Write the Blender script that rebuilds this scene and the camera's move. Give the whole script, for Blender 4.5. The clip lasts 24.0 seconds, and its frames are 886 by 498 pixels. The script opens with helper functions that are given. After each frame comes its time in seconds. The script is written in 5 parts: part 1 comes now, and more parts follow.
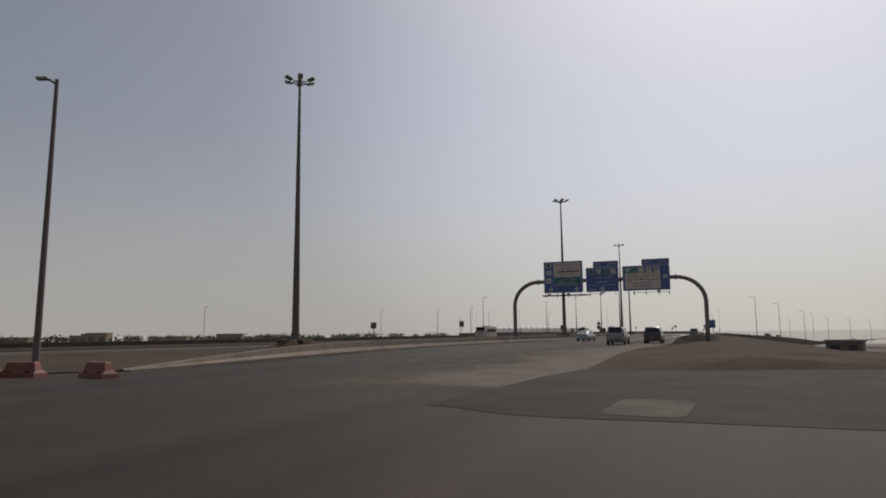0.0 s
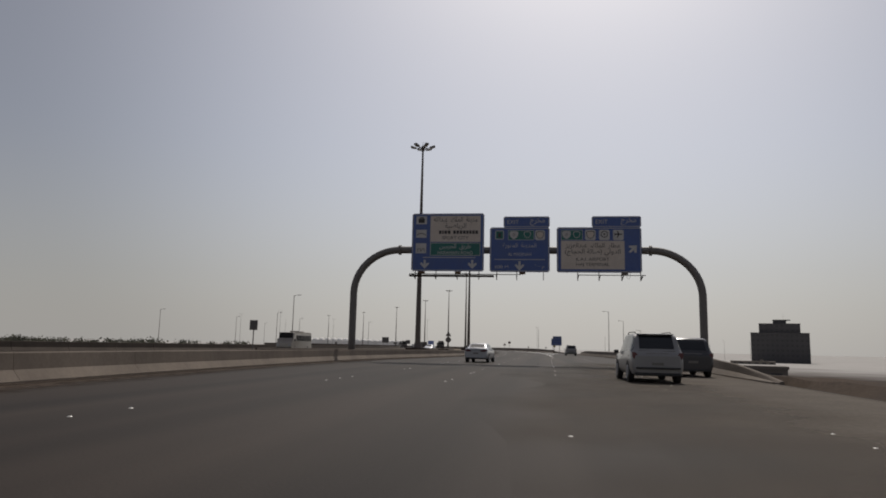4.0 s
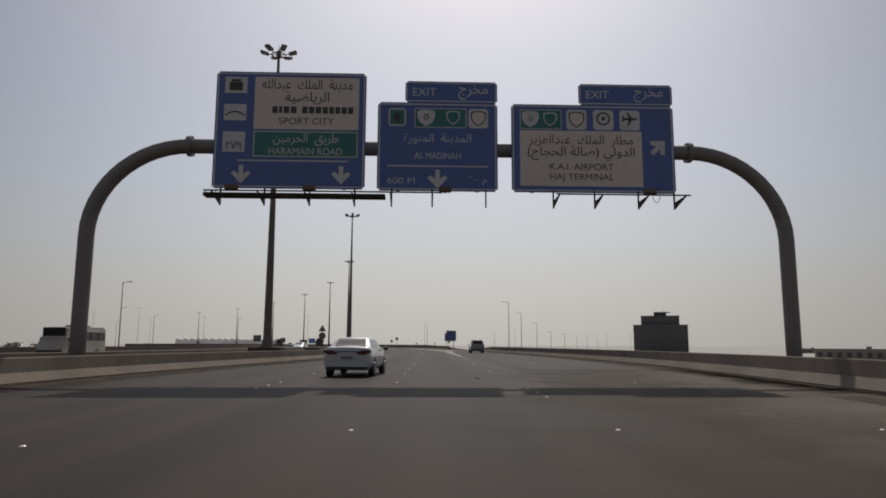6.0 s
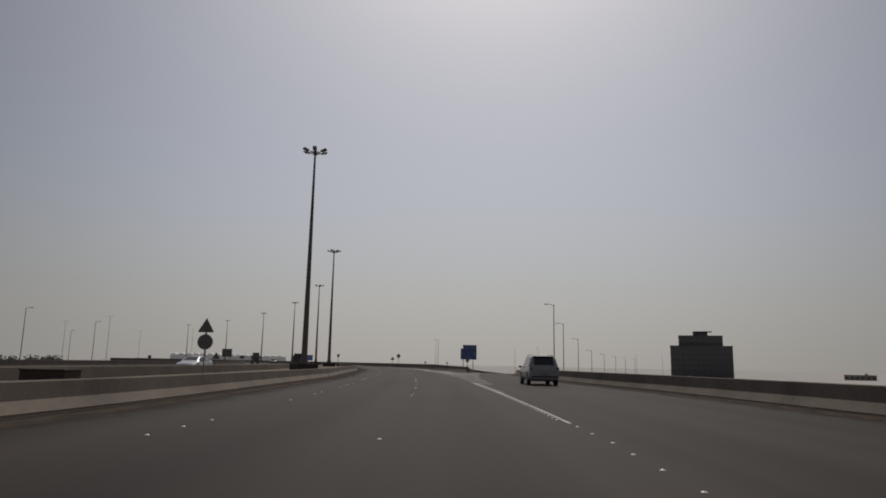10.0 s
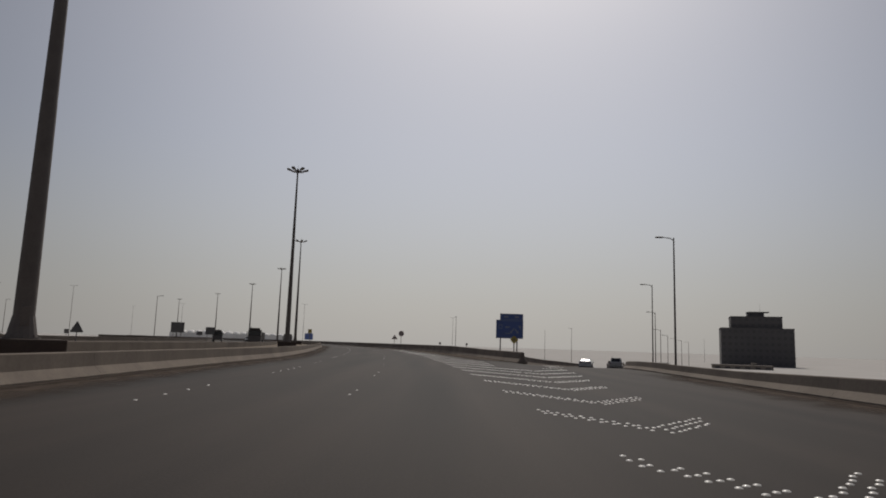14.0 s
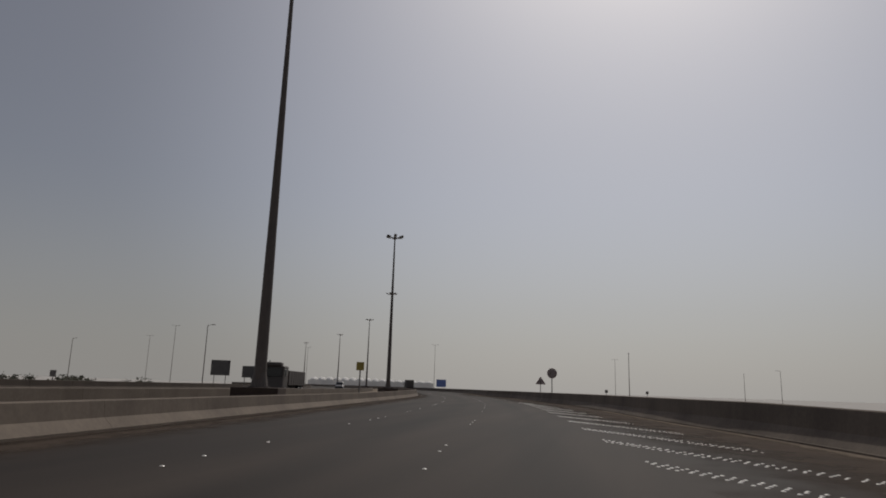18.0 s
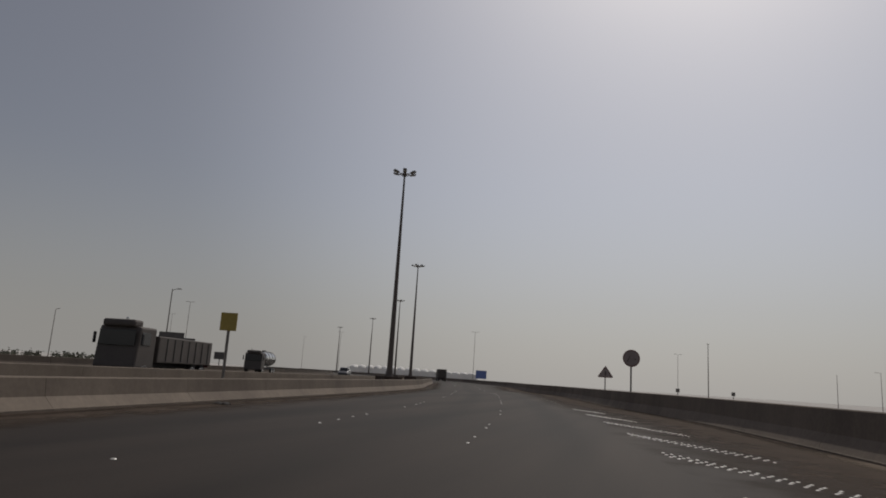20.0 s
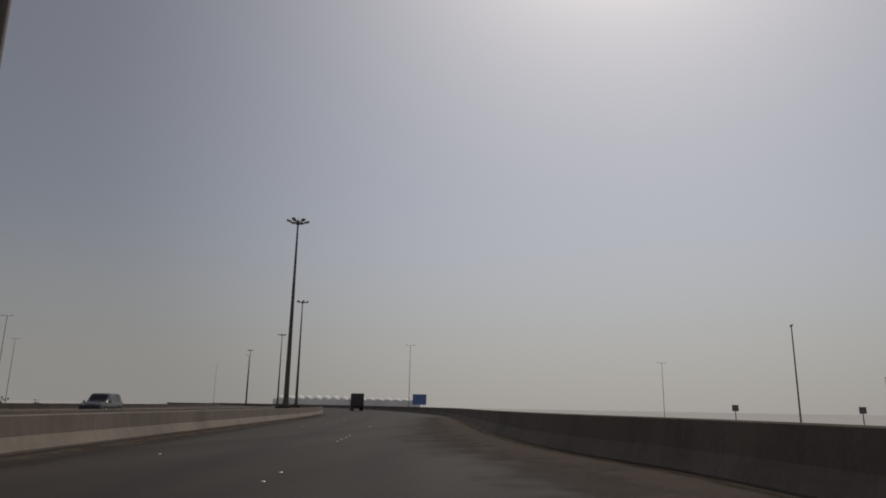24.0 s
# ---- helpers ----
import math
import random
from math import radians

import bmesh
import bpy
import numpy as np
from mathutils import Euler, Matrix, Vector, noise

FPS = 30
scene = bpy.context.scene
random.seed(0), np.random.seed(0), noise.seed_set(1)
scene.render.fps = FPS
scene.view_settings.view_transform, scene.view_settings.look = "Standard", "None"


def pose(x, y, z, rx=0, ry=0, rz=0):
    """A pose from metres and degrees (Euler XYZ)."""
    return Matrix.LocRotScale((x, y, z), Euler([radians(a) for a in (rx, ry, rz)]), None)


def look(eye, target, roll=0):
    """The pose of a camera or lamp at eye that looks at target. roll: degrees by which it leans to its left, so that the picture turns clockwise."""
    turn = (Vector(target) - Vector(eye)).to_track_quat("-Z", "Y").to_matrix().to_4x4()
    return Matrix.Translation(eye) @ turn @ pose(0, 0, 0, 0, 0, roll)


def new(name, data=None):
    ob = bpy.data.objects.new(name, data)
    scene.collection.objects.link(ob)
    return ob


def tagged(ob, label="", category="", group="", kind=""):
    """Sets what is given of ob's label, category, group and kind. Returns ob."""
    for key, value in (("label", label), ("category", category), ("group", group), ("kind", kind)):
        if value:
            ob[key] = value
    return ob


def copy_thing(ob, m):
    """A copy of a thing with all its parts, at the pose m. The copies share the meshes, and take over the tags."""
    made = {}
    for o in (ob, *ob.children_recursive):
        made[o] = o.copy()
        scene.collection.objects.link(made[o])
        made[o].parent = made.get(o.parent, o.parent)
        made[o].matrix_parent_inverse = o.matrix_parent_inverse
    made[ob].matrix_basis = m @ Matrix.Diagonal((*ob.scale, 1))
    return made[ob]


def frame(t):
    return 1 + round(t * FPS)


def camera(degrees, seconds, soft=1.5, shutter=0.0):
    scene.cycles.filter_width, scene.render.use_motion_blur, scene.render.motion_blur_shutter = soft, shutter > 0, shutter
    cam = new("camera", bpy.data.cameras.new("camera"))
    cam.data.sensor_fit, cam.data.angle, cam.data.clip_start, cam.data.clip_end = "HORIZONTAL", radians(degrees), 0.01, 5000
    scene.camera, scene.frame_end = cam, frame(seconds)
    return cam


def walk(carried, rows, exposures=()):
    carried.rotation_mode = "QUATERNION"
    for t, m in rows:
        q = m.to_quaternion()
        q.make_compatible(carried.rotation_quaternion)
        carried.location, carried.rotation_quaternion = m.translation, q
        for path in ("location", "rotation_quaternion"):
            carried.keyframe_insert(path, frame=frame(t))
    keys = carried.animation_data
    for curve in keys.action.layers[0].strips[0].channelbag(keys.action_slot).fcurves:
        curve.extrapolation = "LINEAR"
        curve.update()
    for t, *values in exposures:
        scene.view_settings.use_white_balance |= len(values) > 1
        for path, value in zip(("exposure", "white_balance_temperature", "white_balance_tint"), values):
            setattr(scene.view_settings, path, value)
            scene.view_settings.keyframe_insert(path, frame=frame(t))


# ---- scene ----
# the film's own exposure: seconds and stops
EXPOSURES = [(0.0, 0.13), (1.0, 0.07), (2.0, -0.09), (3.0, -0.04), (6.0, 0.05), (6.6, 0.16), (7.0, 0.19), (7.6, 0.00), (8.0, -0.22), (9.0, -0.34), (10.0, -0.35), (13.0, -0.35), (14.0, -0.22), (15.0, -0.18), (16.0, -0.32), (17.0, -0.34), (18.0, -0.40), (21.0, -0.30), (22.0, -0.40), (23.0, -0.38), (24.0, -0.40)]
cam = camera(66.78, 24.0, soft=1.8)
# seconds, place of the eye in metres, heading to the left, upward tilt and lean in degrees
PATH = [
    (0.0, 18.172, 2.392, 1.440, 23.50, 7.10, -0.57),
    (0.5, 15.451, 7.162, 1.364, 21.32, 6.70, -0.32),
    (1.0, 12.815, 12.132, 1.299, 23.54, 8.78, 0.76),
    (1.5, 10.345, 17.475, 1.257, 22.85, 10.14, 0.75),
    (2.0, 8.089, 23.123, 1.234, 19.77, 9.31, 1.28),
    (2.5, 6.099, 28.978, 1.221, 16.60, 9.04, 1.34),
    (3.0, 4.382, 34.963, 1.211, 13.18, 8.69, 0.91),
    (3.5, 2.940, 41.120, 1.204, 9.80, 8.52, 1.09),
    (5.5, 0.100, 68.117, 1.216, 1.86, 7.47, 0.81),
    (6.0, -0.000, 74.816, 1.228, -1.98, 8.08, 0.21),
    (6.5, -0.064, 81.529, 1.242, -2.43, 9.04, -0.13),
    (7.0, -0.102, 88.231, 1.257, -3.01, 10.03, -0.19),
    (7.5, -0.016, 94.990, 1.256, -2.63, 8.91, 0.39),
    (8.0, 0.146, 101.806, 1.247, -2.71, 9.93, 0.89),
    (8.5, 0.408, 108.687, 1.230, -2.33, 9.36, 1.67),
    (9.0, 0.805, 115.703, 1.228, -2.12, 9.35, 1.58),
    (9.5, 1.084, 122.759, 1.232, -3.04, 10.08, -0.45),
    (10.0, 1.330, 129.892, 1.238, -0.79, 9.69, 1.13),
    (10.5, 1.546, 137.100, 1.248, -0.13, 10.23, 2.34),
    (12.5, 2.011, 165.975, 1.238, 1.89, 10.73, 1.22),
    (13.0, 2.190, 173.321, 1.234, 2.36, 10.53, 0.92),
    (13.5, 1.882, 180.614, 1.224, 1.50, 8.89, 1.45),
    (14.0, 1.580, 187.969, 1.208, 0.68, 8.10, 1.81),
    (14.5, 1.333, 195.612, 1.195, 2.75, 9.66, 3.75),
    (15.0, 1.064, 203.285, 1.191, 3.13, 10.17, 2.05),
    (15.5, 0.689, 211.017, 1.198, 4.66, 10.28, 2.53),
    (16.0, 0.290, 218.941, 1.198, 7.26, 11.08, 2.28),
    (16.5, 0.091, 227.069, 1.205, 7.59, 9.81, 2.07),
    (17.0, -0.768, 235.768, 1.214, 9.67, 11.47, 1.39),
    (17.5, -1.868, 244.450, 1.224, 11.78, 11.71, 0.98),
    (18.0, -3.038, 252.822, 1.229, 13.29, 11.68, 1.81),
    (18.5, -4.136, 261.089, 1.231, 15.11, 10.77, 2.98),
    (20.5, -8.338, 293.128, 1.226, 17.68, 10.80, 3.66),
    (21.0, -9.603, 301.055, 1.233, 15.24, 10.34, 3.22),
    (21.5, -10.969, 309.034, 1.238, 13.50, 11.88, 2.40),
    (22.0, -12.423, 317.004, 1.246, 14.60, 13.06, 2.08),
    (22.5, -13.999, 324.983, 1.246, 12.29, 11.75, 4.15),
    (23.0, -15.643, 332.905, 1.246, 12.42, 13.44, 2.33),
    (23.5, -17.520, 340.831, 1.245, 13.40, 15.05, 1.62),
    (24.0, -19.468, 348.753, 1.242, 12.70, 13.19, 1.00),
]


def eye_pose(x, y, z, yaw, pitch, lean):
    a, b = radians(yaw), radians(pitch)
    ahead = Vector((-math.sin(a) * math.cos(b), math.cos(a) * math.cos(b), math.sin(b)))
    eye = Vector((x, y, z))
    return look(eye, eye + ahead, lean)


walk(cam, [(row[0], eye_pose(*row[1:])) for row in PATH], exposures=EXPOSURES)

# ---- daylight: high sun ahead, in a dusty sky ----
SUN = Vector((0.085, 0.80, 1.0)).normalized()
world = bpy.data.worlds.new("world")
scene.world = world
world.use_nodes = True
wn = world.node_tree.nodes
sky = wn.new("ShaderNodeTexSky")
sky.sky_type = "NISHITA"
sky.sun_disc = False
sky.sun_elevation = math.asin(SUN.z)
sky.sun_rotation = math.atan2(SUN.x, SUN.y)
sky.air_density, sky.dust_density, sky.ozone_density = 1.0, 3.8, 1.0
# clearer air above the dust
clear = wn.new("ShaderNodeTexSky")
clear.sky_type, clear.sun_disc = "NISHITA", False
clear.sun_elevation, clear.sun_rotation = sky.sun_elevation, sky.sun_rotation
clear.air_density, clear.dust_density, clear.ozone_density = 1.0, 0.4, 1.0
# dust takes most of the colour out of the sky
pale = wn.new("ShaderNodeHueSaturation")
pale.inputs["Saturation"].default_value = 0.58
air = wn.new("ShaderNodeMix")
air.data_type = "RGBA"
air.inputs["Factor"].default_value = 0.38
# an even veil of dust over the whole sky
veil = wn.new("ShaderNodeMix")
veil.data_type = "RGBA"
veil.inputs["Factor"].default_value = 0.18
veil.inputs["B"].default_value = (4.05, 3.4, 3.9, 1)
wn["Background"].inputs["Strength"].default_value = 0.08
world.node_tree.links.new(sky.outputs["Color"], air.inputs["A"])
world.node_tree.links.new(clear.outputs["Color"], air.inputs["B"])
world.node_tree.links.new(air.outputs["Result"], pale.inputs["Color"])
world.node_tree.links.new(pale.outputs["Color"], veil.inputs["A"])
# brighter below the sun, duller to either side: fitted to the view as lens vignetting
aim, toward = wn.new("ShaderNodeTexCoord"), wn.new("ShaderNodeVectorMath")
toward.operation = "DOT_PRODUCT"
toward.inputs[1].default_value = Vector((0.03, 0.93, 0.36)).normalized()
fall = wn.new("ShaderNodeMapRange")
fall.interpolation_type = "SMOOTHSTEP"
fall.inputs["From Min"].default_value, fall.inputs["From Max"].default_value = 0.74, 1.0
fall.inputs["To Min"].default_value, fall.inputs["To Max"].default_value = 0.74, 1.07
glow = wn.new("ShaderNodeHueSaturation")
world.node_tree.links.new(aim.outputs["Generated"], toward.inputs[0])
world.node_tree.links.new(toward.outputs["Value"], fall.inputs["Value"])
world.node_tree.links.new(fall.outputs["Result"], glow.inputs["Value"])
# the thick grey-beige layer of dust low over the plain
low_co, low_z, low_fac, low = wn.new("ShaderNodeTexCoord"), wn.new("ShaderNodeSeparateXYZ"), wn.new("ShaderNodeMapRange"), wn.new("ShaderNodeMix")
low.data_type = "RGBA"
low.inputs["B"].default_value = (6.25, 6.05, 5.75, 1)
low_fac.interpolation_type = "SMOOTHSTEP"
low_fac.inputs["From Min"].default_value, low_fac.inputs["From Max"].default_value = -0.05, 0.30
low_fac.inputs["To Min"].default_value, low_fac.inputs["To Max"].default_value = 0.85, 0.0
world.node_tree.links.new(low_co.outputs["Generated"], low_z.inputs["Vector"])
world.node_tree.links.new(low_z.outputs["Z"], low_fac.inputs["Value"])
world.node_tree.links.new(low_fac.outputs["Result"], low.inputs["Factor"])
world.node_tree.links.new(veil.outputs["Result"], low.inputs["A"])
world.node_tree.links.new(low.outputs["Result"], glow.inputs["Color"])
world.node_tree.links.new(glow.outputs["Color"], wn["Background"].inputs["Color"])
sun_data = bpy.data.lights.new("sun", "SUN")
sun_data.energy, sun_data.angle, sun_data.color = 2.2, radians(0.8), (1.0, 0.94, 0.86)
sun_lamp = new("sun", sun_data)
sun_lamp.matrix_world = look(SUN * 200, (0, 0, 0))


# ---- materials ----
def material(name, base, rough=0.7, metal=0.0, spread=0.15, scale=2.0, fine=40.0, bump=0.0, second=None, amount=0.5, spec=0.5, coat=0.0, streak=0.0, lanes=0.0, drip=0.0):
    """A node material: a base colour that varies at two scales, stains of a second colour and a fine relief."""
    m = bpy.data.materials.new(name)
    m.use_nodes = True
    nt, n = m.node_tree, m.node_tree.nodes
    p = n["Principled BSDF"]
    p.inputs["Roughness"].default_value, p.inputs["Metallic"].default_value = rough, metal
    p.inputs["Specular IOR Level"].default_value = spec
    p.inputs["Coat Weight"].default_value = coat
    co = n.new("ShaderNodeTexCoord")
    big, small = n.new("ShaderNodeTexNoise"), n.new("ShaderNodeTexNoise")
    big.inputs["Scale"].default_value, small.inputs["Scale"].default_value = scale, fine
    big.inputs["Detail"].default_value, small.inputs["Detail"].default_value = 6, 4
    nt.links.new(co.outputs["Object"], big.inputs["Vector"])
    nt.links.new(co.outputs["Object"], small.inputs["Vector"])
    mix = n.new("ShaderNodeMix")
    mix.data_type = "RGBA"
    ramp = n.new("ShaderNodeMapRange")
    ramp.inputs["From Min"].default_value, ramp.inputs["From Max"].default_value = 0.42, 0.68
    ramp.inputs["To Max"].default_value = amount
    nt.links.new(big.outputs["Fac"], ramp.inputs["Value"])
    nt.links.new(ramp.outputs["Result"], mix.inputs["Factor"])
    mix.inputs["A"].default_value = (*base, 1)
    mix.inputs["B"].default_value = (*(second or [c * 0.7 for c in base]), 1)
    hsv = n.new("ShaderNodeHueSaturation")
    val = n.new("ShaderNodeMapRange")
    val.inputs["From Min"].default_value, val.inputs["From Max"].default_value = 0.25, 0.75
    val.inputs["To Min"].default_value, val.inputs["To Max"].default_value = 1 - spread, 1 + spread
    nt.links.new(small.outputs["Fac"], val.inputs["Value"])
    nt.links.new(val.outputs["Result"], hsv.inputs["Value"])
    nt.links.new(mix.outputs["Result"], hsv.inputs["Color"])
    nt.links.new(hsv.outputs["Color"], p.inputs["Base Color"])
    if streak:
        # long wheel tracks and oil bands that follow the lanes
        mp, tr, tv = n.new("ShaderNodeMapping"), n.new("ShaderNodeTexNoise"), n.new("ShaderNodeMapRange")
        mp.inputs["Scale"].default_value = (0.55, 0.012, 1.0)
        tr.inputs["Scale"].default_value, tr.inputs["Detail"].default_value = 1.0, 5
        tv.inputs["From Min"].default_value, tv.inputs["From Max"].default_value = 0.3, 0.7
        tv.inputs["To Min"].default_value, tv.inputs["To Max"].default_value = 1 - streak, 1 + streak
        h2 = n.new("ShaderNodeHueSaturation")
        nt.links.new(co.outputs["Object"], mp.inputs["Vector"])
        nt.links.new(mp.outputs["Vector"], tr.inputs["Vector"])
        nt.links.new(tr.outputs["Fac"], tv.inputs["Value"])
        nt.links.new(tv.outputs["Result"], h2.inputs["Value"])
        nt.links.new(hsv.outputs["Color"], h2.inputs["Color"])
        nt.links.new(h2.outputs["Color"], p.inputs["Base Color"])
    if lanes:
        # dark oil bands along the middle of each lane, broken along their length
        uv, sep = n.new("ShaderNodeUVMap"), n.new("ShaderNodeSeparateXYZ")
        uv.uv_map = "lane"
        wrap, away, band = n.new("ShaderNodeMath"), n.new("ShaderNodeMath"), n.new("ShaderNodeMapRange")
        wrap.operation, wrap.inputs[1].default_value, wrap.inputs[2].default_value = "WRAP", 1.925, -1.925
        away.operation = "ABSOLUTE"
        band.interpolation_type = "SMOOTHSTEP"
        band.inputs["From Min"].default_value, band.inputs["From Max"].default_value = 0.1, 1.0
        band.inputs["To Min"].default_value, band.inputs["To Max"].default_value = 1.0, 0.0
        mp, tr, tv = n.new("ShaderNodeMapping"), n.new("ShaderNodeTexNoise"), n.new("ShaderNodeMapRange")
        mp.inputs["Scale"].default_value = (0.35, 0.03, 1.0)
        tr.inputs["Scale"].default_value, tr.inputs["Detail"].default_value = 1.0, 4
        tv.inputs["From Min"].default_value, tv.inputs["From Max"].default_value = 0.3, 0.6
        tv.inputs["To Min"].default_value, tv.inputs["To Max"].default_value = 0.25, 1.0
        both, less, h3 = n.new("ShaderNodeMath"), n.new("ShaderNodeMath"), n.new("ShaderNodeHueSaturation")
        both.operation, less.operation = "MULTIPLY", "MULTIPLY_ADD"
        less.inputs[1].default_value, less.inputs[2].default_value = -lanes, 1.0
        nt.links.new(uv.outputs["UV"], sep.inputs["Vector"])
        nt.links.new(sep.outputs["X"], wrap.inputs[0])
        nt.links.new(wrap.outputs["Value"], away.inputs[0])
        nt.links.new(away.outputs["Value"], band.inputs["Value"])
        nt.links.new(uv.outputs["UV"], mp.inputs["Vector"])
        nt.links.new(mp.outputs["Vector"], tr.inputs["Vector"])
        nt.links.new(tr.outputs["Fac"], tv.inputs["Value"])
        nt.links.new(band.outputs["Result"], both.inputs[0])
        nt.links.new(tv.outputs["Result"], both.inputs[1])
        nt.links.new(both.outputs["Value"], less.inputs[0])
        nt.links.new(less.outputs["Value"], h3.inputs["Value"])
        nt.links.new(p.inputs["Base Color"].links[0].from_socket, h3.inputs["Color"])
        nt.links.new(h3.outputs["Color"], p.inputs["Base Color"])
    if drip:
        # streaks of dirt washed down an upright face
        mp, tr, tv, h4 = n.new("ShaderNodeMapping"), n.new("ShaderNodeTexNoise"), n.new("ShaderNodeMapRange"), n.new("ShaderNodeHueSaturation")
        mp.inputs["Scale"].default_value = (2.4, 2.4, 0.35)
        tr.inputs["Scale"].default_value, tr.inputs["Detail"].default_value = 1.0, 6
        tv.inputs["From Min"].default_value, tv.inputs["From Max"].default_value = 0.35, 0.65
        tv.inputs["To Min"].default_value, tv.inputs["To Max"].default_value = 1 - drip, 1 + 0.4 * drip
        nt.links.new(co.outputs["Object"], mp.inputs["Vector"])
        nt.links.new(mp.outputs["Vector"], tr.inputs["Vector"])
        nt.links.new(tr.outputs["Fac"], tv.inputs["Value"])
        nt.links.new(tv.outputs["Result"], h4.inputs["Value"])
        nt.links.new(p.inputs["Base Color"].links[0].from_socket, h4.inputs["Color"])
        nt.links.new(h4.outputs["Color"], p.inputs["Base Color"])
    if bump:
        b = n.new("ShaderNodeBump")
        b.inputs["Strength"].default_value, b.inputs["Distance"].default_value = 0.6, bump
        nt.links.new(small.outputs["Fac"], b.inputs["Height"])
        nt.links.new(b.outputs["Normal"], p.inputs["Normal"])
    return m


ASPHALT = material("asphalt", (0.0382, 0.0288, 0.0224), 0.66, spread=0.2, scale=0.09, fine=30, bump=0.003, second=(0.0305, 0.0238, 0.0192), amount=0.8, spec=0.09, streak=0.3, lanes=0.34)
DARK_ASPHALT = material("dark oiled asphalt", (0.030, 0.0245, 0.020), 0.8, spread=0.35, scale=0.5, fine=25, bump=0.004, second=(0.046, 0.038, 0.031), amount=0.9, spec=0.08)
OLD_ASPHALT = material("old asphalt", (0.066, 0.058, 0.05), 0.9, spread=0.2, scale=0.1, fine=25, bump=0.01, second=(0.05, 0.044, 0.038), spec=0.2)
CONCRETE = material("concrete", (0.200, 0.165, 0.134), 0.88, spread=0.10, scale=0.35, fine=9, bump=0.006, second=(0.132, 0.108, 0.089), amount=0.75, spec=0.2, drip=0.07)
DARK_CONCRETE = material("dark stained concrete", (0.085, 0.068, 0.056), 0.9, spread=0.12, scale=0.5, fine=12, bump=0.006, second=(0.06, 0.048, 0.04), amount=0.75, spec=0.2)
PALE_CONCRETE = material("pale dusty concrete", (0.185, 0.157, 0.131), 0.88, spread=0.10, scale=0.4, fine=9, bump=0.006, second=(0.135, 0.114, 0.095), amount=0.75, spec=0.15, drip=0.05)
PLINTH = material("plinth concrete", (0.065, 0.048, 0.040), 0.9, spread=0.12, scale=1.2, fine=12, bump=0.006, spec=0.3)
HAZED_SAND = material("sandy ground paled far off for haze", (0.455, 0.435, 0.41), 0.95, spread=0.12, scale=0.03, fine=2.5, bump=0.03, second=(0.40, 0.38, 0.355), amount=0.8, spec=0.1)
DIRT = material("brown dirt", (0.068, 0.048, 0.034), 0.95, spread=0.3, scale=0.16, fine=6, bump=0.04, second=(0.040, 0.031, 0.025), amount=0.8, spec=0.1)
# brown stony soil round the junction; farther out the sand is paled to imitate haze
gt, gn = HAZED_SAND.node_tree, HAZED_SAND.node_tree.nodes
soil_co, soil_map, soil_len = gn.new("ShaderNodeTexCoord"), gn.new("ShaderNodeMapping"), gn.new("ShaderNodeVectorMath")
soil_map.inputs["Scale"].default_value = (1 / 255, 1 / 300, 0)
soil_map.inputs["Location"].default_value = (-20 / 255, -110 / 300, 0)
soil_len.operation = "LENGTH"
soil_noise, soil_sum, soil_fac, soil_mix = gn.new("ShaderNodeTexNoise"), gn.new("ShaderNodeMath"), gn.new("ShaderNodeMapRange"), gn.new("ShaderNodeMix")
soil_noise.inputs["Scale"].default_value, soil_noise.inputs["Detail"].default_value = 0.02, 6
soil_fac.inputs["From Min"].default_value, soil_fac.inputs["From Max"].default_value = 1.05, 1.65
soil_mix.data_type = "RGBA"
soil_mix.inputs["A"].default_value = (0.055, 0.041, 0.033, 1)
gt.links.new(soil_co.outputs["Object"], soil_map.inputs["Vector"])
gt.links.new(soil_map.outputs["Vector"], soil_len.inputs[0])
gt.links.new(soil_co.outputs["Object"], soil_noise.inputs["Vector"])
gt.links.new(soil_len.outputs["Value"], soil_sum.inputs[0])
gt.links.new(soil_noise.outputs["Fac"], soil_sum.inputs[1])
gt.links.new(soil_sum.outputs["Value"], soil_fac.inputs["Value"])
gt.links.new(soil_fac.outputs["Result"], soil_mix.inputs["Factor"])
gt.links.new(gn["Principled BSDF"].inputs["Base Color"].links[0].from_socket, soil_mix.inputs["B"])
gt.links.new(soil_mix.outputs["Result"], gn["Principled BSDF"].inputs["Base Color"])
DUST = material("drifted sand", (0.19, 0.155, 0.118), 0.95, spread=0.15, scale=0.6, fine=9, second=(0.13, 0.105, 0.08), spec=0.1)
STEEL = material("galvanised steel", (0.23, 0.215, 0.20), 0.55, 0.4, 0.08, 1.0, 12)
DARK_STEEL = material("dusty dark steel", (0.15, 0.128, 0.113), 0.65, 0.3, 0.1, 1.5, 16)
PIPE = material("dusty painted pipe", (0.20, 0.185, 0.17), 0.6, 0.2, 0.1, 0.8, 14)
BLUE = material("blue reflective sheet", (0.075, 0.125, 0.33), 0.5, 0, 0.08, 0.8, 6, second=(0.10, 0.135, 0.27), amount=0.5)
GREEN = material("green reflective sheet", (0.03, 0.165, 0.14), 0.5, 0, 0.08, 0.8, 6)
BEIGE = material("cream reflective sheet", (0.64, 0.56, 0.48), 0.5, 0, 0.06, 0.8, 6, second=(0.56, 0.48, 0.40))
WHITE = material("white reflective sheet", (0.58, 0.56, 0.53), 0.5, 0, 0.06, 1.0, 8)
BLACK = material("black lettering", (0.055, 0.05, 0.047), 0.6, 0, 0.1, 1, 10)
YELLOW = material("yellow reflective sheet", (0.40, 0.31, 0.07), 0.5, 0, 0.1, 1, 10)
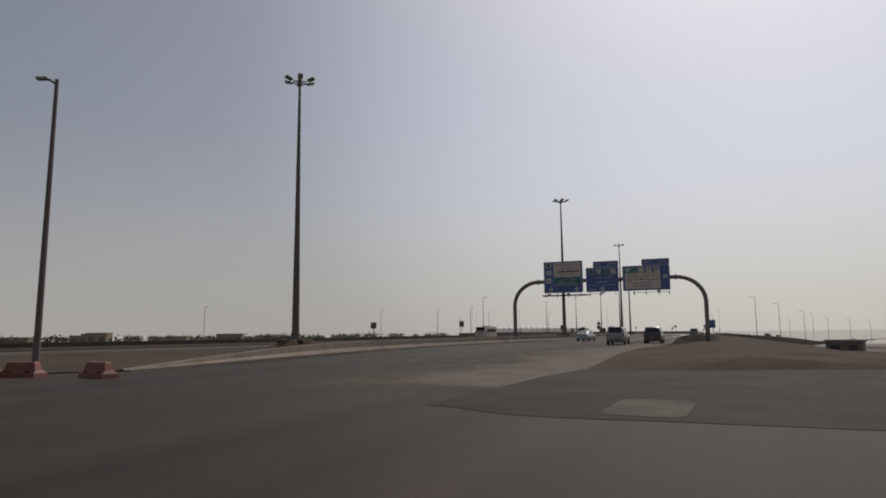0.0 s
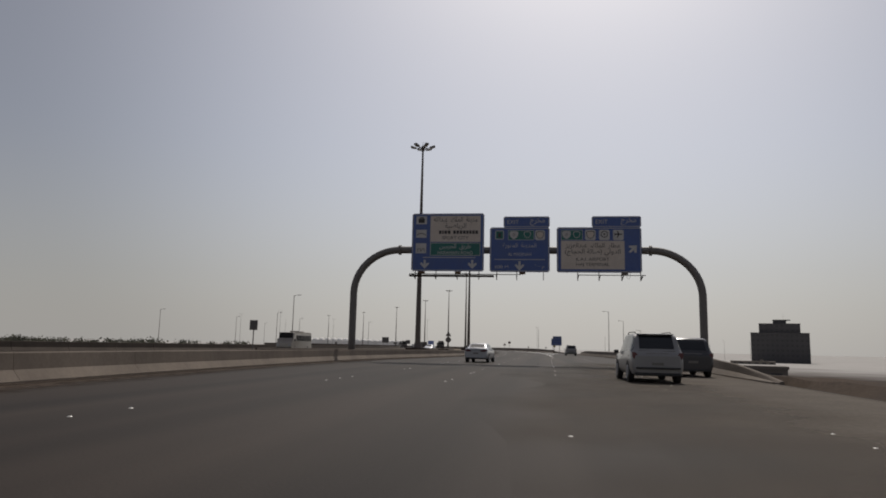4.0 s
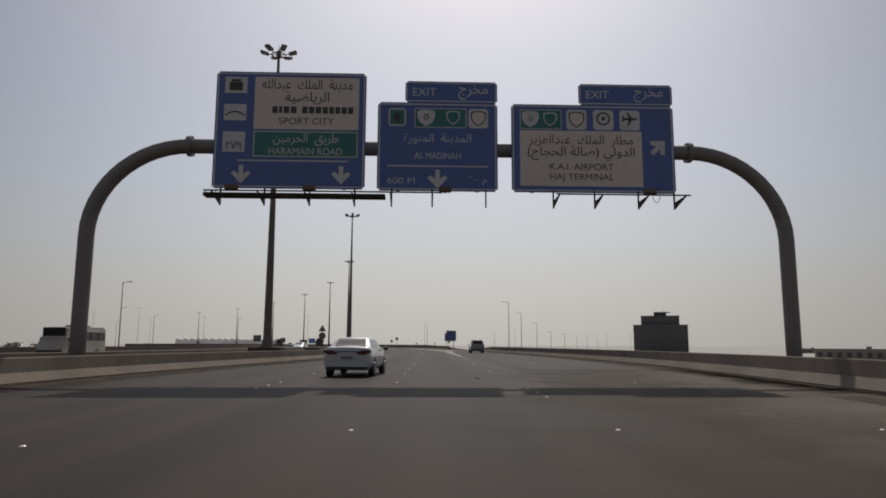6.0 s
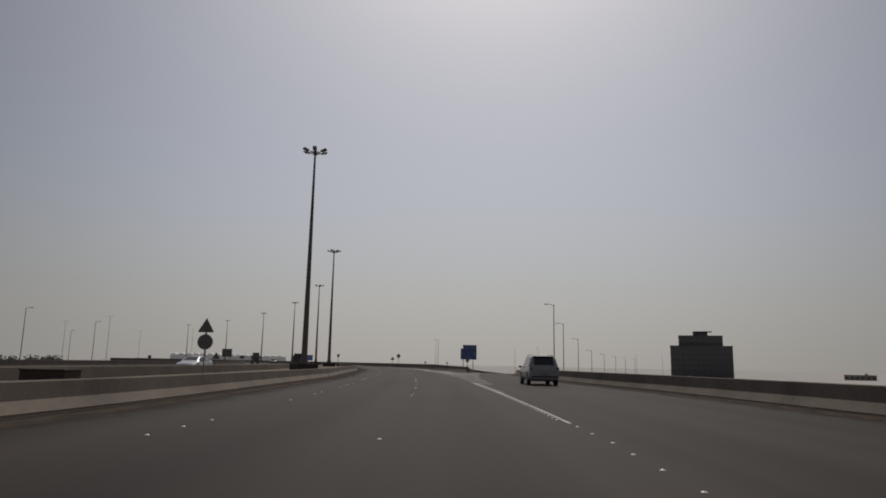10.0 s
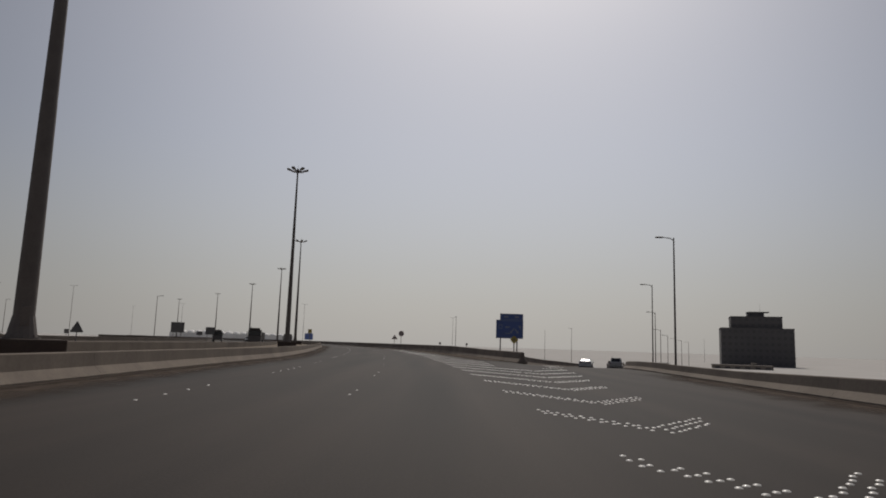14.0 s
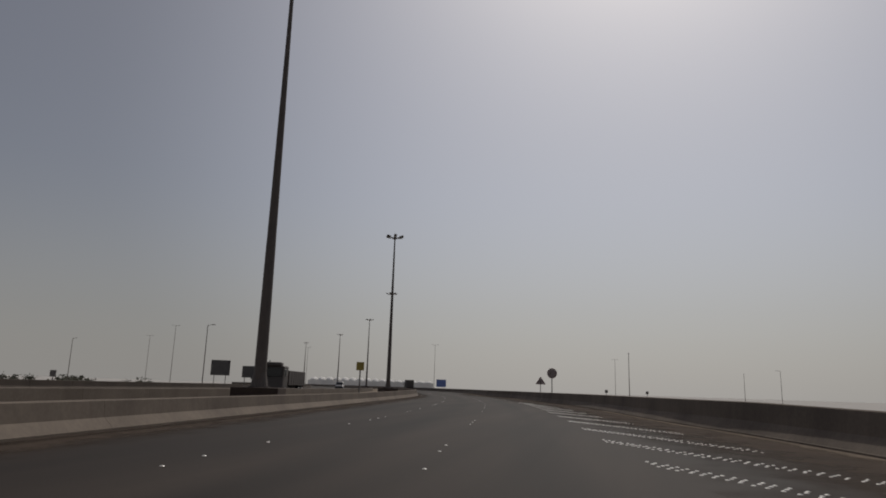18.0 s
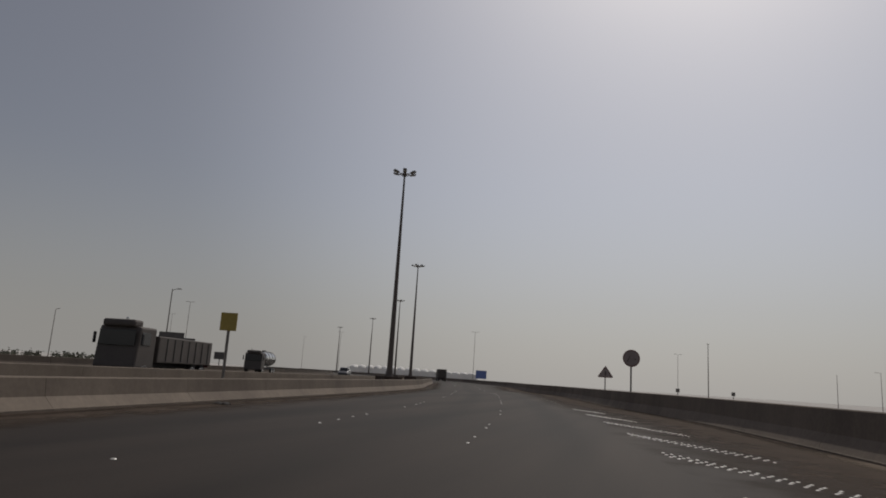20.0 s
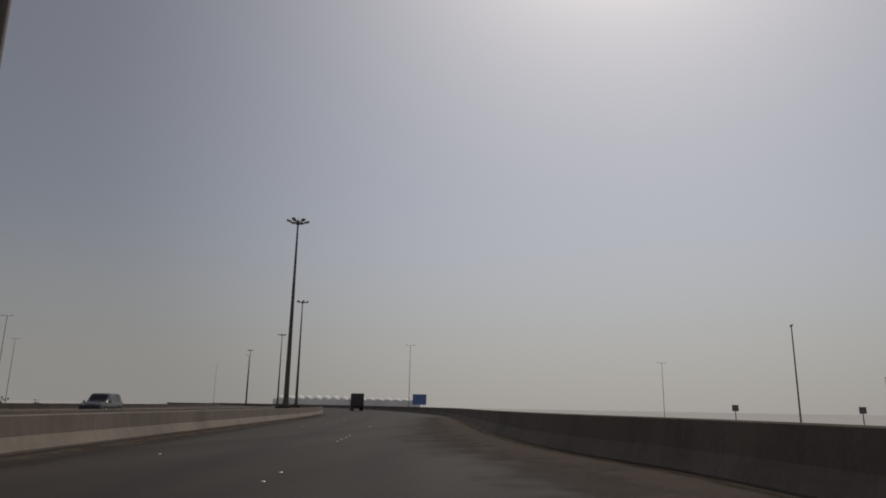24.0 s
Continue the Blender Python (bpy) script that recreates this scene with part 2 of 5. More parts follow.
GREY_BACK = material("bare sign back", (0.16, 0.15, 0.14), 0.6, 0.3, 0.1, 1, 10)
PAINT = material("worn white road paint", (0.55, 0.53, 0.49), 0.8, 0, 0.2, 1.5, 25, second=(0.30, 0.28, 0.25), amount=0.7)
STUD = material("glazed ceramic stud", (0.70, 0.67, 0.61), 0.32, 0, 0.05, 3, 20, spec=0.7, coat=0.5)
FACADE = material("dark facade", (0.086, 0.082, 0.084), 0.75, 0, 0.08, 0.08, 1.0, second=(0.070, 0.067, 0.069))
GLASS = material("dark window glass", (0.078, 0.075, 0.078), 0.65, 0, 0.05, 0.5, 3, spec=0.3)
# pale arena cladding, its colour lightened further to stand for distant haze
HAZY = material("cladding paled for haze", (0.72, 0.71, 0.69), 0.9, 0, 0.05, 0.05, 0.6)
LENS = material("lamp glass", (0.35, 0.35, 0.33), 0.2, 0, 0.05, 2, 20)
ORANGE = material("faded orange plastic", (0.22, 0.075, 0.05), 0.65, 0, 0.15, 2, 12, second=(0.13, 0.055, 0.042), amount=0.8)
LEAF = material("dusty foliage", (0.11, 0.11, 0.08), 0.9, 0, 0.25, 0.6, 4)


# ---- mesh helpers ----
def mesh_of(name, bm, mat):
    me = bpy.data.meshes.new(name)
    bm.normal_update()
    bm.to_mesh(me)
    bm.free()
    me.materials.append(mat)
    return me


def part(name, bm, mat, parent, label=""):
    ob = new(name, mesh_of(name, bm, mat))
    ob.parent = parent
    return tagged(ob, label) if label else ob


def thing(name, label, category, group="", at=(0, 0, 0), rz=0.0, kind=""):
    ob = new(name)
    ob.matrix_world = pose(*at, 0, 0, rz)
    return tagged(ob, label, category, group, kind)


def solid(name, bm, mat, label, category, group="", kind=""):
    return tagged(new(name, mesh_of(name, bm, mat)), label, category, group, kind)


def box(bm, cx, cy, cz, sx, sy, sz, bevel=0.0, rz=0.0, rx=0.0):
    r = bmesh.ops.create_cube(bm, size=1.0)
    vs = r["verts"]
    m = Matrix.Translation((cx, cy, cz)) @ Euler((rx, 0, rz)).to_matrix().to_4x4() @ Matrix.Diagonal((sx, sy, sz, 1))
    bmesh.ops.transform(bm, matrix=m, verts=vs)
    if bevel:
        edges = list({e for v in vs for e in v.link_edges})
        bmesh.ops.bevel(bm, geom=edges, offset=bevel, segments=2, profile=0.5, affect="EDGES")
    return bm


def rod(bm, a, b, r0, r1=None, n=12):
    a, b = Vector(a), Vector(b)
    d = b - a
    m = Matrix.Translation((a + b) / 2) @ d.to_track_quat("Z", "Y").to_matrix().to_4x4()
    made = bmesh.ops.create_cone(bm, cap_ends=True, segments=n, radius1=r0, radius2=r0 if r1 is None else r1, depth=d.length, matrix=m)
    for v in made["verts"]:
        for f in v.link_faces:
            if len(f.verts) > 4:
                for e in f.edges:
                    e.smooth = False
    return bm


def tube(bm, pts, r, n=16):
    """A round tube through the points, its rings carried along without twist."""
    pts = [Vector(p) for p in pts]
    rings, side = [], None
    for i, p in enumerate(pts):
        d = (pts[min(i + 1, len(pts) - 1)] - pts[max(i - 1, 0)]).normalized()
        side = d.orthogonal().normalized() if side is None else (side - d * side.dot(d)).normalized()
        up = d.cross(side)
        rings.append([bm.verts.new(p + side * (r * math.cos(k * math.tau / n)) + up * (r * math.sin(k * math.tau / n))) for k in range(n)])
    for a, b in zip(rings, rings[1:]):
        for k in range(n):
            f = bm.faces.new((a[k], a[(k + 1) % n], b[(k + 1) % n], b[k]))
            f.smooth = True
    bm.faces.new(rings[0][::-1])
    bm.faces.new(rings[-1])
    return bm


def prism(bm, outline, y0, y1):
    """An upright plate: outline in x and z, from y0 to y1."""
    a = [bm.verts.new((x, y0, z)) for x, z in outline]
    b = [bm.verts.new((x, y1, z)) for x, z in outline]
    n = len(outline)
    bm.faces.new(a)
    bm.faces.new(b[::-1])
    for i in range(n):
        bm.faces.new((a[i], b[i], b[(i + 1) % n], a[(i + 1) % n]))
    bmesh.ops.recalc_face_normals(bm, faces=bm.faces)
    return bm


def spline(pts, step):
    """Points at even steps along a smooth curve through the given ones."""
    p = [np.array(q, float) for q in pts]
    p = [2 * p[0] - p[1]] + p + [2 * p[-1] - p[-2]]
    fine = []
    for i in range(1, len(p) - 2):
        for u in np.linspace(0, 1, 24, endpoint=False):
            a, b, c, d = p[i - 1], p[i], p[i + 1], p[i + 2]
            fine.append(0.5 * (2 * b + (c - a) * u + (2 * a - 5 * b + 4 * c - d) * u * u + (3 * b - a - 3 * c + d) * u ** 3))
    fine.append(p[-2])
    fine = np.array(fine)
    s = np.concatenate([[0], np.cumsum(np.linalg.norm(np.diff(fine, axis=0), axis=1))])
    n = max(2, int(round(s[-1] / step)) + 1)
    t = np.linspace(0, s[-1], n)
    return np.stack([np.interp(t, s, fine[:, k]) for k in range(fine.shape[1])], 1)


def along(pts):
    """x as a function of y on a smooth curve."""
    c = spline(pts, 1.0)
    return lambda y: float(np.interp(y, c[:, 1], c[:, 0]))


def sheet(bm, ys, lefts, rights, zs=None, cross=2):
    prev = None
    for i, y in enumerate(ys):
        z = 0.0 if zs is None else zs[i]
        row = [bm.verts.new((lefts[i] + (rights[i] - lefts[i]) * k / cross, y, z)) for k in range(cross + 1)]
        if prev:
            for k in range(cross):
                bm.faces.new((prev[k], prev[k + 1], row[k + 1], row[k]))
        prev = row
    return bm


# ---- plan of the road ----
MASTS = [(-21.55, 57.36), (-12.98, 133.32), (-14.10, 212.77), (-22.63, 289.78), (-38.46, 365.12), (-61.38, 437.32), (-93.83, 511.89), (-138.0, 592.0), (-190.0, 664.0)]
mast_x = along([(-56, -96), (-38.5, -19)] + MASTS + [(-240, 715), (-302, 778)])
LEFT = [(-4.5, 22.6), (-7.2, 35), (-9.4, 46), (-10.9, 57), (-11.8, 70), (-12.1, 86), (-11.7, 100), (-10.5, 112), (-9.2, 122), (-8.0, 133), (-7.15, 143), (-6.8, 152), (-6.8, 170), (-6.9, 186), (-7.6, 197), (-8.7, 214), (-9.6, 231),
        (-10.7, 242), (-13.5, 262), (-17.4, 286), (-24.4, 328), (-29.1, 350), (-33.6, 365.5), (-56.7, 438.8), (-89.4, 514), (-130.8, 585.7), (-180, 653), (-236, 718), (-298, 781)]
left_x = along([(4, -60), (0.5, 0)] + LEFT)
EDGE = [(13.3, 14), (13.1, 24), (12.1, 36), (11.2, 46), (10.7, 58), (11.0, 74), (11.5, 86)]
RIGHT = [(11.5, 86), (12.4, 95), (13.5, 105), (14.4, 118), (14.5, 134), (14.2, 150), (13.7, 165), (12.6, 182), (12.4, 197), (12.9, 212), (13.5, 226)]
RAMP_RIGHT = [(13.5, 226), (14.6, 238), (18.6, 254), (29.0, 290), (55, 380), (101, 530), (150, 640)]
RAMP_LEFT = [(7.5, 240), (9.4, 254), (13.2, 270), (20.0, 292), (44, 376), (90, 528), (139, 640)]
MAIN_RIGHT = [(6.88, 240), (6.0, 248), (4.7, 258), (2.0, 276), (-0.2, 287), (-5.0, 315), (-9.3, 330), (-12.6, 344.5), (-17.0, 362), (-23.5, 379), (-41.3, 444.6), (-74.7, 521.7), (-117, 594.8), (-167, 663), (-223, 729), (-286, 792)]
LINE = [(0.6, 2), (1.6, 30), (2.05, 45), (2.9, 85), (3.7, 125), (4.35, 142), (4.45, 160), (4.2, 175.5), (3.9, 186), (3.4, 199), (2.84, 212), (2.2, 222), (1.5, 230), (0.85, 237), (0.4, 242), (-0.19, 248.6), (-0.77, 254.2), (-1.4, 260), (-2.4, 267), (-3.1, 272),
        (-4.6, 284), (-7.9, 305.6), (-8.9, 311.3), (-12.2, 327), (-17.2, 348), (-22.0, 363), (-45, 443), (-78, 520)]
line_x = along(LINE)
right_x = along(EDGE + RIGHT[1:])
main_right_x = along(MAIN_RIGHT)
ramp_left_x, ramp_right_x = along(RAMP_LEFT), along(RAMP_RIGHT)


def lane_uv(bm, offset):
    """Each point's distance from the middle of a lane and its way along the road."""
    layer = bm.loops.layers.uv.new("lane")
    for f in bm.faces:
        for lp in f.loops:
            lp[layer].uv = (offset(lp.vert.co.x, lp.vert.co.y), lp.vert.co.y)
    return bm


ramp_fall = along([(0.0, 200), (0.0, 228), (-0.10, 237), (-0.24, 243), (-0.42, 249), (-0.75, 261), (-1.22, 276), (-2.0, 302), (-2.8, 328), (-4.45, 364), (-5.7, 401), (-5.95, 425), (-6.0, 450), (-6.0, 700)])


def ramp_z(y):
    return min(0.0, ramp_fall(y))


def deck_z(x, y):
    """Height of the asphalt: the exit lane leans away before the nose of the parapets."""
    if y < 228:
        return 0.0
    if y < 240:
        return ramp_z(y) * smooth((x - 5.5) / 5)
    return ramp_z(y) if x > main_right_x(y) + 0.2 else 0.0


def smooth(u):
    u = min(max(u, 0.0), 1.0)
    return u * u * (3 - 2 * u)


def ground_z(x, y):
    base = -0.14 - 5.9 * smooth((y - 62) / 60)
    if x > 12.5:
        # the embankment falls gently away to the right
        slope = -0.14 - min(5.9, 0.135 * (x - 12.5) * (0.18 + 0.82 * smooth((y - 40) / 60)))
        base = slope + (-6.04 - slope) * smooth((y - 185) / 90)
    if y < 130:
        west = max(0.0, mast_x(y) - 29 - x)
        base -= 0.8 * smooth(west / 60)
    return base


# ---- ground ----
xs = sorted(set([-4000, -2200, -1200, -700, -450, -320, -240] + list(range(-180, 140, 6)) + [140, 170, 220, 300, 450, 700, 1200, 2200, 4000]))
ys = sorted(set([-1500, -700, -300, -160] + list(range(-100, 240, 6)) + [250, 280, 320, 380, 460, 560, 700, 900, 1300, 2000, 3000, 4500]))
bm = bmesh.new()
grid = [[bm.verts.new((x, y, ground_z(x, y) + (0.10 * noise.noise(Vector((x, y, 0)) * 0.08) if abs(x) < 170 and y < 60 and (x > 18 or x < mast_x(y) - 32) else 0))) for x in xs] for y in ys]
for a, b in zip(grid, grid[1:]):
    for k in range(len(xs) - 1):
        bm.faces.new((a[k], a[k + 1], b[k + 1], b[k]))
solid("ground", bm, HAZED_SAND, "sandy desert plain, brown by the highway, paled far off for haze", "ground", kind="structure")

# brown verges beside the first stretch
bm = bmesh.new()
yv = list(np.arange(26.5, 40, 1.5)) + list(np.arange(40, 218, 3.0))
sheet(bm, yv, [right_x(y) + (0.0 if y < 86 else 0.5) + 0.9 * smooth((28.2 - y) / 1.7) for y in yv], [right_x(y) + 30 + 5 * math.sin(y * 0.07) + 3 * math.sin(y * 0.19) for y in yv], None, 22)
for v in bm.verts:
    away = v.co.x - right_x(v.co.y)
    v.co.z = ground_z(v.co.x, v.co.y) + 0.155 - 0.30 * smooth((away - 20) / 7) + (0.10 * smooth(away / 0.5) + 0.34 * smooth((away - 0.6) / 5) + 0.16 * noise.noise(v.co * 0.3) + 0.07 * noise.noise(v.co * 1.1)) * smooth(away / 1.2) * smooth((v.co.y - 26.8 - 0.25 * away) / 2.2) - (0.10 if v.co.y < 26.8 + 0.25 * away else 0)
for v in bm.verts:
    if v.co.x - right_x(v.co.y) < 1.2 and 29 < v.co.y < 86:
        v.co.z = max(v.co.z, 0.012)
solid("verge_right", bm, DIRT, "brown dirt verge sloping down beside the road", "ground", kind="structure")
bm = bmesh.new()
yv = list(np.arange(18, 118, 3.0))
sheet(bm, yv, [mast_x(y) - 5.2 for y in yv], [left_x(y) - 0.5 if y > 24 else left_x(24) - 0.4 - (24 - y) * 0.4 for y in yv], None, 8)
for v in bm.verts:
    v.co.z = 0.02 + 0.09 * noise.noise(v.co * 0.3) + 0.16 * smooth((v.co.y - 20) / 20)
solid("median_dirt", bm, DIRT, "brown dirt median between the two carriageways", "ground", kind="structure")

# ---- carriageways ----
yr = list(np.arange(-60, 14, 4.0)) + list(np.arange(14, 240, 2.0))
bm = bmesh.new()
sheet(bm, yr, [left_x(y) - 0.3 if y > 20 else left_x(y) - 6 for y in yr], [46 if y < 15 else right_x(y) + 0.3 for y in yr], None, 12)
yr2 = list(np.arange(238, 780, 4.0))
sheet(bm, yr2, [left_x(y) - 0.3 for y in yr2], [main_right_x(max(y, 240)) + 0.3 for y in yr2], None, 4)
for v in bm.verts:
    v.co.z = deck_z(v.co.x, v.co.y) if v.co.y < 240 else 0.0
lane_uv(bm, lambda x, y: x - line_x(y) + 1.85 if y > 22 else 1.925)
solid("road", bm, ASPHALT, "worn grey-brown asphalt carriageway of the flyover", "road", kind="structure")
bm = bmesh.new()
yq = list(np.arange(230, 640, 4.0))
sheet(bm, yq, [max(ramp_left_x(max(y, 240)), main_right_x(max(y, 240)) + 0.31) - 0.3 if y >= 240 else right_x(226) - 6.2 for y in yq], [ramp_right_x(y) + 0.3 for y in yq], [ramp_z(y) - 0.006 for y in yq], 3)
lane_uv(bm, lambda x, y: x - ramp_right_x(y) + 4.2)
solid("exit_ramp", bm, ASPHALT, "grey asphalt exit ramp falling away", "road", kind="structure")
yo = list(np.arange(-96, 776, 4.0))
bm = bmesh.new()
sheet(bm, yo, [mast_x(y) - 24 for y in yo], [mast_x(y) - 5.2 for y in yo], None, 3)
solid("opposite_road", bm, OLD_ASPHALT, "dusty grey asphalt opposite carriageway", "road", kind="structure")
ym = list(np.arange(114, 776, 4.0))
bm = bmesh.new()
sheet(bm, ym, [mast_x(y) - 5.2 for y in ym], [left_x(y) - 0.3 for y in ym], [0.10] * len(ym), 3)
solid("median", bm, DUST, "sand-covered concrete median strip", "pavement", kind="structure")


# thin dust blown onto the lanes: it thins out away from the edge
def fading(name, base, second, size=0.9):
    m = material(name, base, 0.95, spread=0.2, scale=0.5, fine=8, second=second, amount=0.8, spec=0.08)
    nt, n = m.node_tree, m.node_tree.nodes
    uv, sep, cloud = n.new("ShaderNodeUVMap"), n.new("ShaderNodeSeparateXYZ"), n.new("ShaderNodeTexNoise")
    uv.uv_map = "lane"
    cloud.inputs["Scale"].default_value, cloud.inputs["Detail"].default_value = size, 7
    co, add, fac, clear_, mixed = n.new("ShaderNodeTexCoord"), n.new("ShaderNodeMath"), n.new("ShaderNodeMapRange"), n.new("ShaderNodeBsdfTransparent"), n.new("ShaderNodeMixShader")
    fac.interpolation_type = "SMOOTHSTEP"
    fac.inputs["From Min"].default_value, fac.inputs["From Max"].default_value = 0.45, 1.35
    nt.links.new(co.outputs["Object"], cloud.inputs["Vector"])
    nt.links.new(uv.outputs["UV"], sep.inputs["Vector"])
    nt.links.new(sep.outputs["X"], add.inputs[0])
    nt.links.new(cloud.outputs["Fac"], add.inputs[1])
    nt.links.new(add.outputs["Value"], fac.inputs["Value"])
    nt.links.new(fac.outputs["Result"], mixed.inputs["Fac"])
    nt.links.new(clear_.outputs["BSDF"], mixed.inputs[1])
    nt.links.new(n["Principled BSDF"].outputs["BSDF"], mixed.inputs[2])
    nt.links.new(mixed.outputs["Shader"], n["Material Output"].inputs["Surface"])
    return m


def dust_strip(name, f, y0, y1, width, sd, mat, label, z=0.005):
    """Dust from the line x = f(y) out over width metres, thick at the line; sd: +1 if it spreads to the right."""
    bm = bmesh.new()
    ys_ = list(np.arange(y0, y1, 1.6))
    w = [width * (1 + 0.25 * noise.noise(Vector((y * 0.15, width, 0)))) for y in ys_]
    sheet(bm, ys_, [f(y) if sd > 0 else f(y) - w_ for y, w_ in zip(ys_, w)], [f(y) + w_ if sd > 0 else f(y) for y, w_ in zip(ys_, w)], [z] * len(ys_), 4)
    lane_uv(bm, lambda x, y: (1 - min(abs(x - f(y)) / width, 1.0)) * smooth((y - y0) / 8) * smooth((y1 - y) / 8))
    solid(name, bm, mat, label, "dirt", kind="structure")


ROAD_DUST = fading("thin road dust", (0.072, 0.054, 0.042), (0.055, 0.042, 0.033))
EDGE_DIRT = fading("windblown dirt", (0.050, 0.036, 0.028), (0.036, 0.027, 0.021))
SHOULDER_SAND = fading("windblown sand", (0.16, 0.128, 0.10), (0.11, 0.088, 0.07))
# pale dust by the verge, widened over the lanes to paint in road sheen
DUST_SHEEN = fading("pale dust with painted sheen", (0.135, 0.116, 0.097), (0.100, 0.086, 0.072), 0.22)
dust_strip("dust_sheen_right", lambda y: right_x(y) + 0.2 - 0.8 * smooth((30 - y) / 10), 15, 112, 10.5, -1, DUST_SHEEN, "thin pale dust beside the verge, spread wider to imitate road sheen")
dust_strip("dust_shoulder", main_right_x, 241, 430, 5.0, -1, ROAD_DUST, "thin brown dust over the shoulder beside the parapet")
dust_strip("dust_parapet", right_x, 88, 226, 2.2, -1, ROAD_DUST, "thin brown dust over the shoulder beside the parapet")
dust_strip("dust_median", left_x, 26, 430, 2.0, 1, ROAD_DUST, "thin brown dust over the lane beside the median barrier")
# dark apron between the slip road and the dirt, with one pale repaired slab
bm = bmesh.new()
xe = list(np.arange(12.3, 62.0, 0.7))
near_y = [14.9 - 1.1 * smooth((x - 12.3) / 2.5) + 0.12 * noise.noise(Vector((x * 0.6, 1, 0))) for x in xe]
far_y = [31.5 + 0.5 * noise.noise(Vector((x * 0.4, 4, 0))) + 2.0 * smooth((x - 13) / 3) for x in xe]
prev = None
for x, y0, y1 in zip(xe, near_y, far_y):
    row = []
    for k in range(9):
        y = y0 + (y1 - y0) * k / 8
        edge = 0.9 * smooth((y - 23) / 7) + 0.15 * noise.noise(Vector((y * 0.5, 9, 0)))
        row.append(bm.verts.new((max(x, 12.3 + 0.5 * edge), y, 0.008)))
    if prev:
        for k in range(8):
            if (row[k].co - prev[k].co).length + (row[k + 1].co - prev[k + 1].co).length > 0.01:
                bm.faces.new((prev[k], row[k], row[k + 1], prev[k + 1]))
    prev = row
bmesh.ops.recalc_face_normals(bm, faces=bm.faces)
solid("apron", bm, DARK_ASPHALT, "dark oiled asphalt apron beside the slip road", "road", kind="structure")
SLAB = material("trodden slab concrete", (0.098, 0.086, 0.073), 0.9, spread=0.25, scale=0.9, fine=9, bump=0.004, second=(0.062, 0.054, 0.046), amount=0.8, spec=0.1)
bm = prism(bmesh.new(), [(15.95, 14.4), (17.15, 14.3), (17.3, 14.6), (17.34, 16.8), (17.1, 17.3), (16.1, 17.35), (15.85, 17.0), (15.82, 14.7)], -0.04, 0.014)
for v in bm.verts:
    v.co = Vector((v.co.x, v.co.z, v.co.y))
bmesh.ops.recalc_face_normals(bm, faces=bm.faces)
solid("repair_slab", bm, SLAB, "pale concrete slab let into the dark apron", "pavement", kind="structure")


# ---- concrete barriers ----
def barrier(name, pts, height, side, label, length=6.0, z=None, wall=0.0, gap=0.016, mat=None):
    """A safety-shape barrier in cast lengths; pts run along its foot on the traffic side; side: +1 if its back lies to the right of the way."""
    top = thing(name, label, "barrier", kind="structure")
    total = 0.5 * (len(spline(pts, 0.5)) - 1)
    n = max(1, round(total / length))
    c = spline(pts, total / (3 * n))
    n = (len(c) - 1) // 3
    for i in range(n):
        bm = bmesh.new()
        rings = []
        for j in range(4):
            k = i * 3 + j
            d = c[min(k + 1, len(c) - 1)] - c[max(k - 1, 0)]
            d = d / np.linalg.norm(d)
            q = c[k] + d * (gap if j == 0 else -gap if j == 3 else 0)
            nx, ny = d[1] * side, -d[0] * side
            h = height(q[1]) if callable(height) else height
            z0 = z(q[1]) if z else 0.0
            low = -wall if wall else -0.12
            prof = [(0.0, -0.04), (0.0, 0.06), (0.02, 0.07), (0.24, 0.33 * h / 0.78), (0.285, h - 0.03), (0.31, h), (0.43, h), (0.455, h - 0.03), (0.48, low), (0.2, low)]
            rings.append([bm.verts.new((q[0] + nx * u, q[1] + ny * u, z0 + w)) for u, w in prof])
        for a, b in zip(rings, rings[1:]):
            for k in range(len(a)):
                bm.faces.new((a[k], a[(k + 1) % len(a)], b[(k + 1) % len(a)], b[k]))
        bm.faces.new(rings[0][::-1])
        bm.faces.new(rings[-1])
        bmesh.ops.recalc_face_normals(bm, faces=bm.faces)
        part("barrier_segment", bm, mat or CONCRETE, top)
    return top


def left_height(y):
    return float(np.interp(y, [23, 30, 36, 42, 50, 60, 90, 118, 130, 150, 300, 325, 350], [0.12, 0.40, 0.60, 0.74, 0.80, 0.81, 0.79, 0.78, 0.74, 0.70, 0.71, 0.80, 0.87]))


barrier("barrier_start", LEFT[:3], left_height, -1, "low dusty concrete barrier rising from the dirt", length=2.7)
barrier("barrier_left", LEFT[2:], left_height, -1, "dusty concrete median barrier in cast lengths", gap=0.005)
barrier("barrier_right", [(11.25, 76.5)] + RIGHT, lambda y: float(np.interp(y, [76.5, 79, 83, 90, 192, 216], [0.1, 0.34, 0.66, 0.86, 0.86, 0.52])), 1, "pale dusty concrete parapet beside the lanes", wall=6.3, mat=PALE_CONCRETE, gap=0.006)
barrier("barrier_ramp_right", RAMP_RIGHT[:-1], 0.55, 1, "pale dusty concrete parapet of the exit ramp", z=ramp_z, wall=6.0, mat=PALE_CONCRETE)
barrier("barrier_ramp_left", RAMP_LEFT[:-1], 0.86, -1, "concrete parapet between exit ramp and flyover", z=ramp_z, wall=6.0)
barrier("barrier_main_right", MAIN_RIGHT, lambda y: float(np.interp(y, [240, 255, 278], [0.83, 0.88, 1.09])), 1, "concrete parapet along the curving flyover", wall=6.3, gap=0.005)
